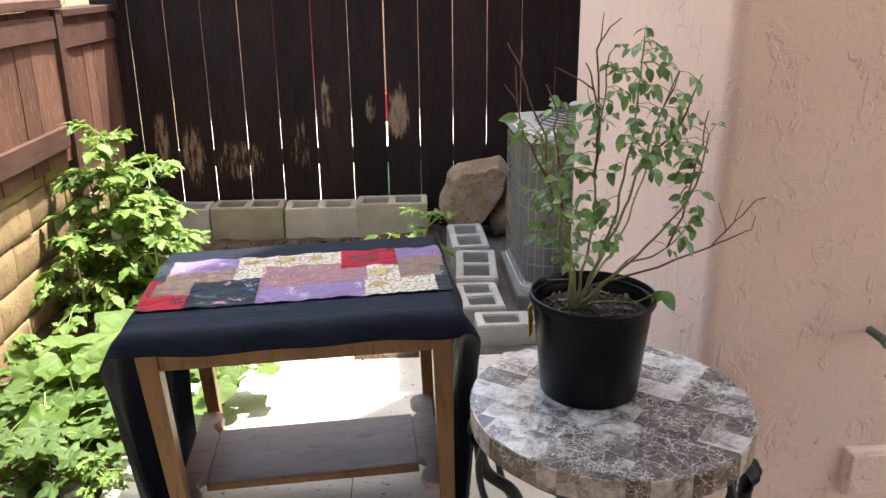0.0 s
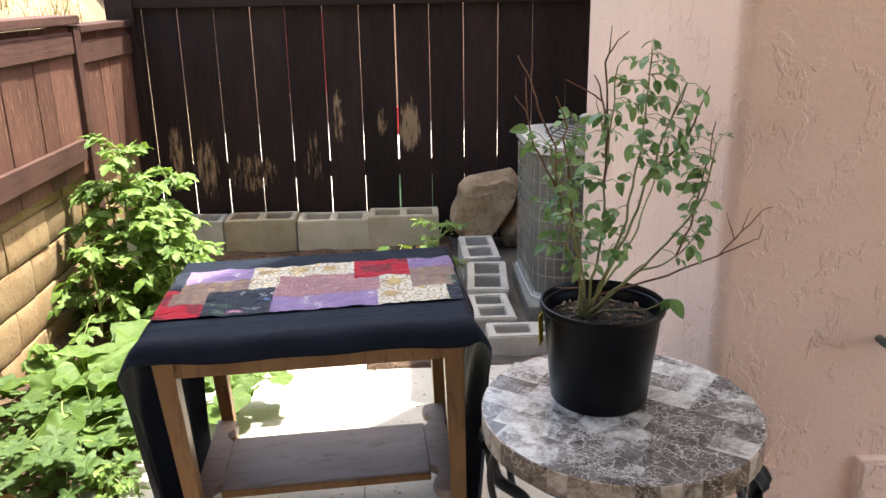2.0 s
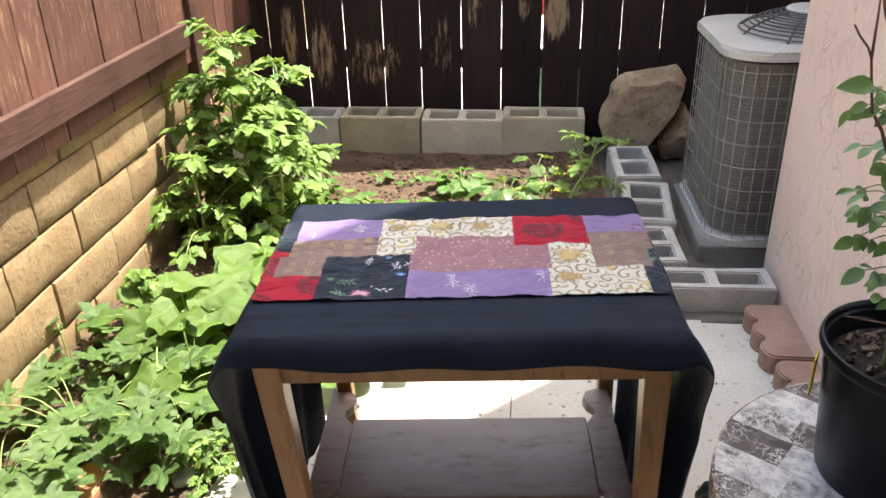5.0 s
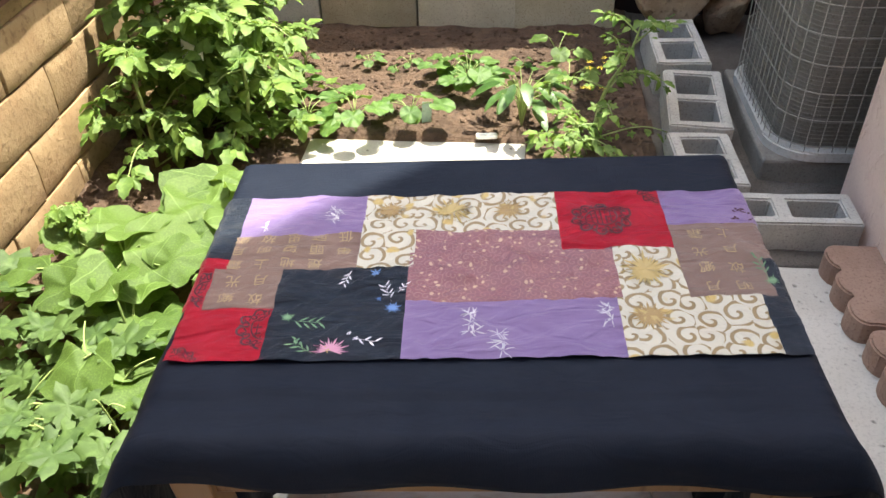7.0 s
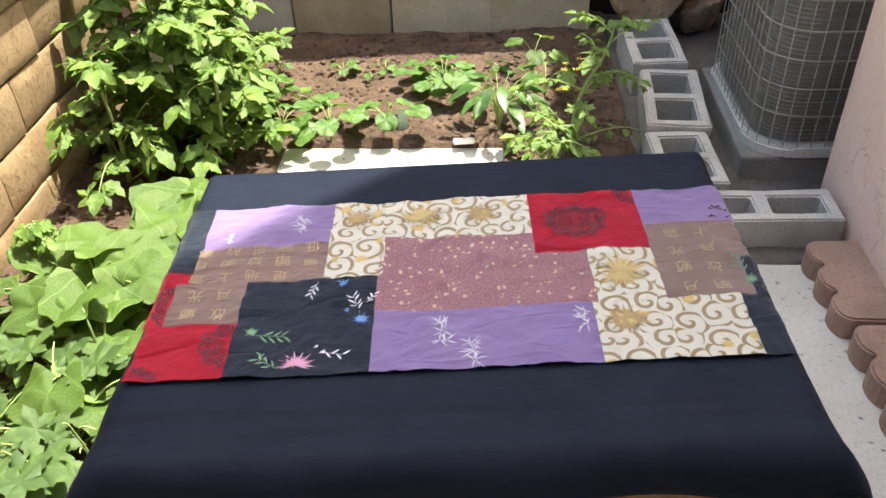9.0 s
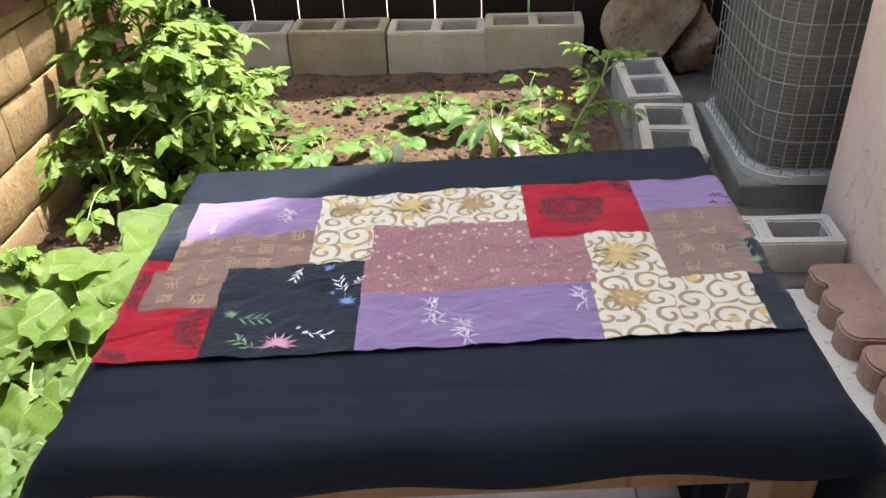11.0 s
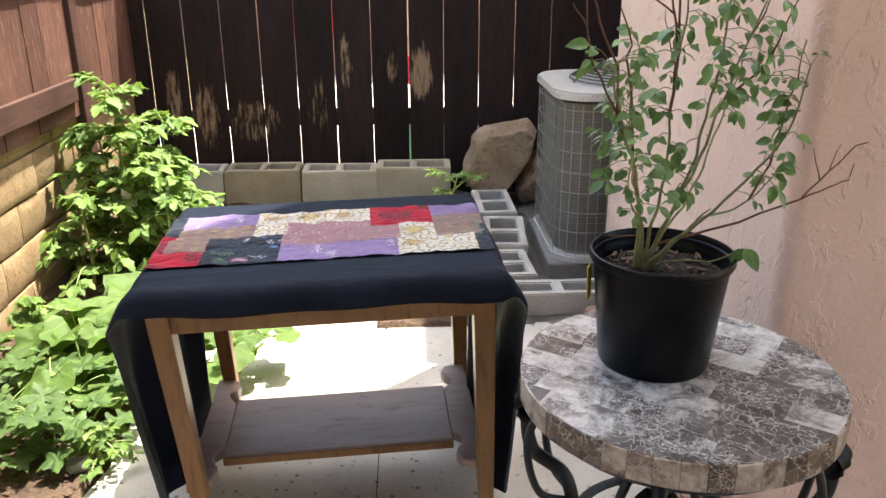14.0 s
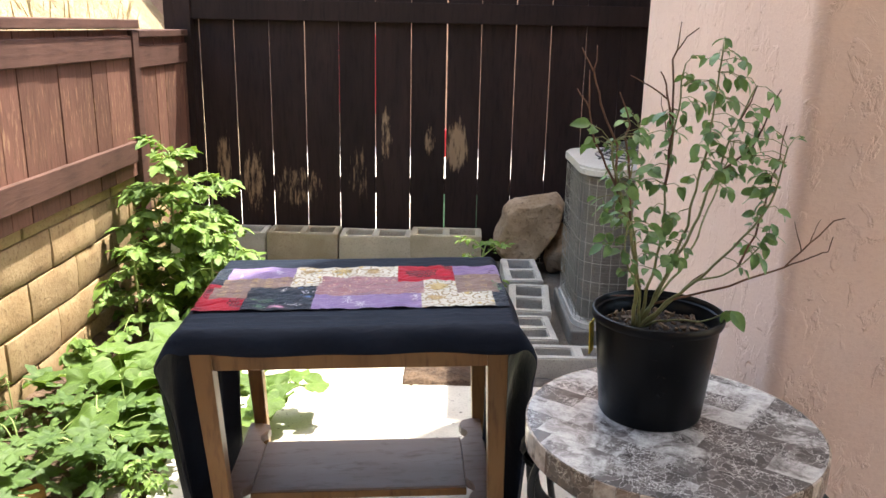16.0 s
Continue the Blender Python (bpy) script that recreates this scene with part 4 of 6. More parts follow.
def build_side_table():
    root = thing("wooden_table", label="oak side table with tapered legs and a shaped lower shelf", category="table")
    root.matrix_world = TABLE
    part("tabletop", boxed((-TW / 2, -TD / 2, TOP - 0.02), (TW / 2, TD / 2, TOP), 0.006), M["wood"], root)
    part("apron", boxed((-0.312, -TD / 2 + 0.004, TOP - 0.098), (0.315, -TD / 2 + 0.026, TOP - 0.02), 0.003), M["wood"], root)
    part("apron", boxed((-0.312, TD / 2 - 0.040, TOP - 0.098), (0.33, TD / 2 - 0.018, TOP - 0.02), 0.003), M["wood"], root)
    for s in (-1, 1):
        x = -0.332 if s < 0 else 0.334
        part("apron", boxed((x - 0.010, -TD / 2 + 0.03, TOP - 0.085), (x + 0.010, TD / 2 - 0.03, TOP - 0.02), 0.003), M["wood"], root)
    for sx, sy in ((-1, -1), (1, -1), (-1, 1), (1, 1)):
        bm = bmesh.new()
        rings = []
        for z, w in ((TOP - 0.02, 0.046), (TOP - 0.09, 0.046), (0.14, 0.036), (0.0, 0.028)):
            f = (TOP - z)
            cx = (-0.332 + 0.05 * f) if sx < 0 else (0.334 + 0.005 * f)
            cy = sy * (TD / 2 - 0.014) - sy * 0.03 * f
            rings.append([bm.verts.new((cx + a * w / 2, cy + b * w / 2, z)) for a, b in ((-1, -1), (1, -1), (1, 1), (-1, 1))])
        for a, b in zip(rings, rings[1:]):
            for k in range(4):
                bm.faces.new((a[k], a[(k + 1) % 4], b[(k + 1) % 4], b[k]))
        bm.faces.new(rings[0])
        bm.faces.new(rings[-1][::-1])
        bmesh.ops.bevel(bm, geom=list(bm.edges), offset=0.002, segments=1, affect="EDGES")
        part("leg", bm, M["wood"], root)
    # lower shelf: a board between two end boards with scrolled tips
    part("shelf_board", boxed((-0.272, -0.130, 0.150), (0.276, 0.128, 0.170), 0.003), M["shelf"], root, "dusty brown shelf board")
    part("shelf_lip", boxed((-0.272, -0.137, 0.148), (0.276, -0.1305, 0.168), 0.002), M["wood"], root)
    for s, cx in ((-1, -0.308), (1, 0.312)):
        half = [(0.036, 0.0), (0.036, 0.105), (0.014, 0.128), (0.010, 0.15), (0.030, 0.172), (0.036, 0.195), (0.026, 0.222), (0.0, 0.232)]
        right = half
        pts = [(cx + (x if s < 0 else -x), y) for x, y in right] + [(cx - (0.030 if s < 0 else -0.030), y) for y in (0.235, 0.0)]
        lower = [(cx + (x if s < 0 else -x), -y) for x, y in reversed(right[1:])]
        full = pts[:-1] + [(cx - (0.030 if s < 0 else -0.030), -0.235)] + lower
        part("shelf_end", prism(full if s < 0 else full[::-1], 0.152, 0.176, 0.003), M["shelf"], root, "dusty end board with scrolled tips")


build_side_table()


def cloth_point(s, t, lift=0.0):
    """A place on the draped cloth, from cloth lengths s across and t along from the middle."""
    a, b = max(0.0, abs(s) - TW / 2), max(0.0, abs(t) - TD / 2)
    sx, sy = (1 if s > 0 else -1), (1 if t > 0 else -1)
    w = a / (a + b + 1e-6)
    r = 0.012
    fold_a = 0.020 * math.sin(t * 19 + sx * 1.3) * min(1, a / 0.25) + 0.010 * math.sin(t * 47 + 2) * min(1, a / 0.3)
    fold_b = 0.006 * math.sin(s * 24) * min(1, b / 0.06)
    near = min(1.0, max(0.0, 0.5 - t / TD))
    hang = (0.018 if s > 0 else 0.046) * (a / 0.09 if a < 0.09 else 1 - (a - 0.09) / 0.62) * (0.3 + 0.7 * near)
    if s > 0:
        hang += 0.012 * math.exp(-((a - 0.09) / 0.06) ** 2) - 0.05 * max(0.0, a - 0.12)
    x = sx * (min(abs(s), TW / 2) + r * (1 - math.exp(-a / r)) + fold_a + hang)
    y = sy * (min(abs(t), TD / 2) + b * w * 0.9 + (r + 0.012) * (1 - math.exp(-b / r)) * (1 - w) + fold_b)
    if a > 0:
        y -= sy * 0.10 * a * w * (1 if sy < 0 else 2.5) * min(1, abs(t) / (TD / 2))
    z = TOP + 0.003 + lift - (a * w + b * (1 - w))
    z += 0.0022 * math.sin(62 * t + 3 * noise.noise(Vector((s * 3, t * 2, 8.0)))) * max(0.0, min(1.0, (-t - 0.17) / 0.05)) * (0.4 + noise.noise(Vector((s * 4, 0, 2.5))))
    if b == 0 and a == 0:
        z += 0.0030 * math.exp(-((t + 0.212 + 0.012 * s + 0.004 * noise.noise(Vector((s * 6, 1.0, 0)))) / 0.007) ** 2) + 0.0022 * math.exp(-((t + 0.236 - 0.01 * s) / 0.006) ** 2)
        z += 0.0026 * math.exp(-((s - 0.245 - 0.12 * (t + 0.2)) / 0.007) ** 2) * min(1.0, max(0.0, (-t - 0.15) / 0.03))
    z += (0.0026 * noise.noise(Vector((s * 7, t * 16, 1.0))) + 0.0008 * noise.noise(Vector((s * 30, t * 30, 4.0)))) * (1 if a + b == 0 else 0.3)
    return Vector((x, y, z))


def build_tablecloth():
    n, m = 190, 120
    smax, tmin, tmax = TW / 2 + 0.60, -(TD / 2 + 0.054), TD / 2 + 0.10
    vs, fs = [], []
    for j in range(m + 1):
        for i in range(n + 1):
            s = -smax + 2 * smax * i / n
            t = tmin + (tmax - tmin) * j / m
            hem = 0.012 * noise.noise(Vector((s * 4.5, 3.0, 0))) if j == 0 else 0.0
            vs.append(cloth_point(s, t + hem))
    for j in range(m):
        for i in range(n):
            k = j * (n + 1) + i
            fs.append((k, k + 1, k + n + 2, k + n + 1))
    me = bpy.data.meshes.new("tablecloth")
    me.from_pydata(vs, [], fs)
    ob = obj("tablecloth", me, M["cloth"], smooth=True)
    ob.matrix_world = TABLE
    sol = ob.modifiers.new("thickness", "SOLIDIFY")
    sol.thickness, sol.offset = 0.0015, 1.0
    tagged(ob, "black satin tablecloth draped over the wooden table", "tablecloth")


build_tablecloth()

# ---- patchwork runner ----
RUN = pose(0.034, 2.258, 0.66, 0, 0, 3.7)
TO_TABLE = TABLE.inverted() @ RUN


def run_point(u, v, lift=0.0):
    """A place on the runner, from lengths u and v along its front and side edges."""
    p = TO_TABLE @ Vector((u, v, 0))
    q = cloth_point(p.x, p.y, 0.0055 + lift)
    ripple = 0.0050 * noise.noise(Vector((u * 20 + v * 9, v * 38, 7))) + 0.0036 * abs(noise.noise(Vector((u * 42 - v * 30, v * 50, 3)))) + 0.0036 * math.sin(v * 70 + 4 * noise.noise(Vector((u * 9, v * 5, 2)))) * noise.noise(Vector((u * 7, v * 9, 12)))
    for a, b, c, h in ((7.0, 11.0, 5.0, 0.0042), (-9.0, 14.0, 9.0, 0.0034), (4.0, 19.0, 14.0, 0.0030)):
        e = noise.noise(Vector((u * a + v * b, v * 6 - u * 3, c)))
        ripple += h * max(0.0, 1 - abs(e) / 0.10) * max(0.0, 0.35 + noise.noise(Vector((u * 8, v * 8, c + 3))))
    return q + Vector((0, 0, ripple))


def patch_mesh(rects, lift=0.0, step=0.006):
    bm = bmesh.new()
    for u0, v0, u1, v1 in rects:
        nx, ny = max(1, round((u1 - u0) / step)), max(1, round((v1 - v0) / step))
        g = [[bm.verts.new(run_point(u0 + (u1 - u0) * i / nx, v0 + (v1 - v0) * j / ny, lift)) for i in range(nx + 1)] for j in range(ny + 1)]
        for j in range(ny):
            for i in range(nx):
                bm.faces.new((g[j][i], g[j][i + 1], g[j + 1][i + 1], g[j + 1][i]))
    bmesh.ops.remove_doubles(bm, verts=bm.verts, dist=0.0004)
    me = bpy.data.meshes.new("patch")
    bm.to_mesh(me)
    bm.free()
    me.shade_smooth()
    return me


def flat_figure(polys, lift=0.0012):
    """Embroidery: flat outlines in runner lengths, laid on the runner."""
    bm = bmesh.new()
    for poly in polys:
        try:
            bm.faces.new([bm.verts.new(run_point(u, v, lift)) for u, v in poly])
        except ValueError:
            pass
    me = bpy.data.meshes.new("embroidery")
    bm.to_mesh(me)
    bm.free()
    return me


def petal(cx, cy, ang, l, w):
    c, s = math.cos(ang), math.sin(ang)
    pts = [(0, 0), (l * 0.35, w * 0.5), (l * 0.7, w * 0.45), (l, 0), (l * 0.7, -w * 0.45), (l * 0.35, -w * 0.5)]
    return [(cx + x * c - y * s, cy + x * s + y * c) for x, y in pts]


def arc(cx, cy, r, w, a0, a1, n=10, sy=1.0):
    a = [a0 + (a1 - a0) * k / n for k in range(n + 1)]
    out = []
    for p, q in zip(a, a[1:]):
        out.append([(cx + (r - w / 2) * math.cos(p), cy + sy * (r - w / 2) * math.sin(p)), (cx + (r + w / 2) * math.cos(p), cy + sy * (r + w / 2) * math.sin(p)),
                    (cx + (r + w / 2) * math.cos(q), cy + sy * (r + w / 2) * math.sin(q)), (cx + (r - w / 2) * math.cos(q), cy + sy * (r - w / 2) * math.sin(q))])
    return out


def bar(u0, v0, u1, v1, w):
    d = Vector((u1 - u0, v1 - v0)).normalized() * w / 2
    return [(u0 - d.y, v0 + d.x), (u0 + d.y, v0 - d.x), (u1 + d.y, v1 - d.x), (u1 - d.y, v1 + d.x)]


def build_runner():
    root = thing("patchwork_runner", label="satin and brocade patchwork table runner lying on the black cloth", category="table runner")
    root.matrix_world = TABLE

    def patch(mat, label, *rects):
        return obj("patch", patch_mesh(rects), M[mat], root, label)
    T = 0.335
    lav1 = patch("lavender", "lavender satin patch", (0.027, 0.243, 0.2, T))
    patch("gold_brocade", "cream and gold scroll brocade patch", (0.2, 0.245, 0.472, T), (0.2, 0.168, 0.276, 0.245))
    red1 = patch("red_satin", "bright red satin patch with a dark medallion", (0.472, 0.2, 0.62, T))
    lav2 = patch("lavender", "lavender satin patch", (0.62, 0.25, 0.745, T))
    tan1 = patch("tan_satin", "dusty tan satin patch with woven script", (0.027, 0.168, 0.2, 0.243), (0.012, 0.093, 0.104, 0.168), (0.104, 0.166, 0.2, 0.168))
    navy1 = patch("navy", "dark navy satin patch with embroidered flowers", (0.104, 0.0, 0.27, 0.166))
    patch("maroon", "maroon figured brocade patch", (0.276, 0.166, 0.472, 0.245), (0.27, 0.099, 0.538, 0.2), (0.472, 0.2, 0.538, 0.2006))
    lav3 = patch("lavender", "lavender satin patch with a silver bamboo spray", (0.27, 0.0, 0.53, 0.099))
    patch("gold_brocade", "cream and gold scroll brocade patch", (0.538, 0.099, 0.62, 0.2), (0.53, 0.0, 0.705, 0.099))
    tan2 = patch("tan_satin", "dusty tan satin patch with woven script", (0.62, 0.099, 0.725, 0.25), (0.725, 0.172, 0.74, 0.25))
    red2 = patch("red_satin", "red satin patch with part of a medallion", (-0.008, 0.0, 0.104, 0.093))
    edge1 = patch("navy", "black satin edge patch", (-0.016, 0.19, 0.027, T))
    edge2 = patch("red_satin", "dark figured red edge patch", (-0.014, 0.093, 0.012, 0.168), (-0.014, 0.168, 0.027, 0.19))
    edge3 = patch("navy", "black satin edge patch with green embroidery", (0.705, 0.0, 0.738, 0.099), (0.725, 0.099, 0.742, 0.172))

    def stitch(owner, mat, polys, label=""):
        tagged(obj("embroidery", flat_figure(polys, 0.0007), M[mat], owner, label), kind="stuff")

    def medallion(cx, cy, r, clip=None):
        """Round good-luck medallion: a ring of curling clouds about a lattice."""
        f = arc(cx, cy, r * 0.50, r * 0.055, 0, 6.283, 26)
        for k in range(10):
            a = k * math.pi / 5 + 0.2
            x, y = cx + 0.80 * r * math.cos(a), cy + 0.80 * r * math.sin(a)
            f += arc(x, y, r * 0.17, r * 0.075, a - 2.2, a + 2.2, 9)
            f += arc(x - r * 0.05 * math.cos(a), y - r * 0.05 * math.sin(a), r * 0.08, r * 0.06, a, a + 4.6, 7)
            a += math.pi / 10
            f += arc(cx + 0.66 * r * math.cos(a), cy + 0.66 * r * math.sin(a), r * 0.075, r * 0.06, a + 1, a + 5.6, 7)
            f += arc(cx + 0.84 * r * math.cos(a), cy + 0.84 * r * math.sin(a), r * 0.055, r * 0.05, a, a + 5.0, 6)
        for d in (-0.30, -0.15, 0.15, 0.30):
            h = math.sqrt(max(0, 0.2 - d * d))
            f.append(bar(cx + d * r, cy - h * r, cx + d * r, cy + h * r, r * 0.045))
        for d in (-0.28, 0.0, 0.28):
            h = math.sqrt(max(0, 0.2 - d * d))
            f.append(bar(cx - h * r, cy + d * r, cx - 0.15 * r, cy + d * r, r * 0.045))
            f.append(bar(cx + 0.15 * r, cy + d * r, cx + h * r, cy + d * r, r * 0.045))
        f.append(bar(cx, cy - 0.46 * r, cx, cy + 0.46 * r, r * 0.05))
        if clip:
            f = [q for q in f if all(clip[0] < u < clip[2] and clip[1] < v < clip[3] for u, v in q)]
        return f
    stitch(red1, "maroon_thread", medallion(0.532, 0.268, 0.043), "dark round medallion")
    stitch(red1, "maroon_thread", medallion(0.618, 0.33, 0.028, (0.472, 0.2, 0.62, T)))
    stitch(red2, "maroon_thread", medallion(0.104, 0.055, 0.038, (-0.004, 0.0, 0.104, 0.093)), "part of a dark round medallion")
    stitch(red2, "maroon_thread", medallion(0.006, 0.0, 0.024, (-0.004, 0.0, 0.104, 0.093)))
    stitch(edge2, "maroon_thread", medallion(0.012, 0.13, 0.034, (-0.006, 0.093, 0.012, 0.168)))

    def bamboo(cx, cy, size, n, seed):
        rr = random.Random(seed)
        f = [bar(cx, cy - size * 0.9, cx + size * 0.2, cy + size * 0.5, 0.0012)]
        for k in range(n):
            x, y = cx + rr.uniform(-0.2, 0.2) * size, cy + rr.choice((-0.8, -0.3, 0.35)) * size
            f.append(petal(x, y, rr.uniform(0, 6.28), size * rr.uniform(0.4, 0.75), 0.0015))
        return f
    stitch(lav3, "silver", bamboo(0.352, 0.062, 0.024, 26, 2) + bamboo(0.385, 0.03, 0.024, 26, 3), "silver bamboo leaves")
    stitch(lav3, "silver", [p for p in bamboo(0.515, 0.075, 0.02, 22, 5) if all(u < 0.53 for u, _ in p)])
    stitch(lav1, "silver", bamboo(0.158, 0.292, 0.022, 24, 6) + bamboo(0.06, 0.268, 0.012, 10, 9), "silver bamboo leaves")
    stitch(lav2, "maroon_thread", [petal(0.725 + 0.012 * math.sin(k * 2.3), 0.27 + 0.014 * math.cos(k * 1.7), k * 1.1, 0.007, 0.003) for k in range(16)], "small plum blossoms")

    def bloom(cx, cy, r, n, w=0.35, start=0.0, spread=6.283):
        return [petal(cx, cy, start + spread * k / n, r * (1.0 if k % 2 else 0.72), r * w) for k in range(n)]
    def sprig(cx, cy, ang, l, n, w=0.0016):
        """A thin stem with narrow leaves."""
        f = [bar(cx, cy, cx + l * math.cos(ang), cy + l * math.sin(ang), 0.0007)]
        for k in range(n):
            s = (k + 1) / n
            f.append(petal(cx + s * l * math.cos(ang), cy + s * l * math.sin(ang), ang + (0.7 if k % 2 else -0.7), l * 0.42, w * 1.4))
        return f
    stitch(navy1, "pink_thread", bloom(0.186, 0.014, 0.024, 17, 0.10, -0.3, 3.9) + bloom(0.186, 0.013, 0.015, 12, 0.12, 0.0, 3.4), "pink chrysanthemum")
    stitch(navy1, "gold", bloom(0.183, 0.016, 0.008, 9, 0.18))
    stitch(navy1, "green_thread", sprig(0.165, 0.012, 2.6, 0.028, 6) + sprig(0.150, 0.020, 2.0, 0.016, 4) + bloom(0.126, 0.072, 0.010, 11, 0.16) + sprig(0.132, 0.066, -0.1, 0.034, 7), "green leaves")
    stitch(navy1, "blue_thread", bloom(0.255, 0.087, 0.012, 16, 0.14) + bloom(0.236, 0.106, 0.005, 6, 0.3), "blue flower")
    stitch(navy1, "silver", sprig(0.252, 0.10, 1.9, 0.030, 7) + sprig(0.260, 0.112, 1.2, 0.02, 5) + bloom(0.215, 0.034, 0.005, 5, 0.35) + bloom(0.206, 0.044, 0.004, 5, 0.35) + sprig(0.212, 0.034, -0.2, 0.026, 4) + sprig(0.196, 0.158, -1.9, 0.024, 6), "pale sprigs")
    stitch(navy1, "blue_thread", bloom(0.228, 0.156, 0.010, 7, 0.22), "violet blossom")
    stitch(edge3, "green_thread", bloom(0.728, 0.13, 0.011, 15, 0.12) + sprig(0.724, 0.14, 1.7, 0.03, 6))
    # large gold flowers on the brocade
    for cx, cy, r, mat in ((0.325, 0.292, 0.034, "gold"), (0.235, 0.298, 0.024, "bronze"), (0.405, 0.296, 0.024, "bronze"), (0.462, 0.29, 0.0, "gold"), (0.575, 0.155, 0.035, "gold"), (0.565, 0.066, 0.026, "bronze"), (0.552, 0.006, 0.0, "gold")):
        if r:
            f = []
            for k, n in ((1.0, 20), (0.66, 14), (0.36, 9)):
                f += [p for p in bloom(cx, cy, r * k, n + 8, 0.13)]
            stitch(root, mat, f, "woven gold blossom")
            if mat == "bronze":
                stitch(root, "gold", bloom(cx, cy, r * 0.62, 4, 0.5, 0.785))

    # woven script, turned away from the front edge
    def script(owner, spots):
        for n, (u, v, ch, size) in enumerate(spots):
            cu = bpy.data.curves.new("script", "FONT")
            cu.body, cu.size, cu.align_x, cu.align_y = ch, size, "CENTER", "CENTER"
            tmp = bpy.data.objects.new("script", cu)
            scene.collection.objects.link(tmp)
            bpy.context.view_layer.update()
            me = bpy.data.meshes.new_from_object(tmp.evaluated_get(bpy.context.evaluated_depsgraph_get()))
            bpy.data.objects.remove(tmp)
            bpy.data.curves.remove(cu)
            if not me.vertices:
                continue
            for vt in me.vertices:
                vt.co = run_point(u - vt.co.x, v - vt.co.y, 0.0008)
            me.materials.clear()
            obj("script_sign", me, M["pale_gold"], owner)
    spots = []
    for r, (v, row) in enumerate(((0.236, "鄉故思頭低"), (0.208, "月明望頭舉"), (0.180, "霜上地是"))):
        for k, ch in enumerate(row):
            u = 0.035 + 0.036 * k
            if u < 0.19:
                spots.append((u, v, ch, 0.021))
    for v, row in ((0.148, "光月"), (0.112, "鄉故")):
        for k, ch in enumerate(row):
            spots.append((0.04 + 0.036 * k, v, ch, 0.021))
    script(tan1, spots)
    script(tan2, [(u, v, ch, 0.021) for v, row in ((0.228, "霜上"), (0.192, "光月"), (0.156, "鄉故"), (0.120, "月明")) for u, ch in zip((0.652, 0.690), row)])


build_runner()


# ---- round marble table ----
RC = Vector((1.066, 1.928, 0.0))
RT = 0.575


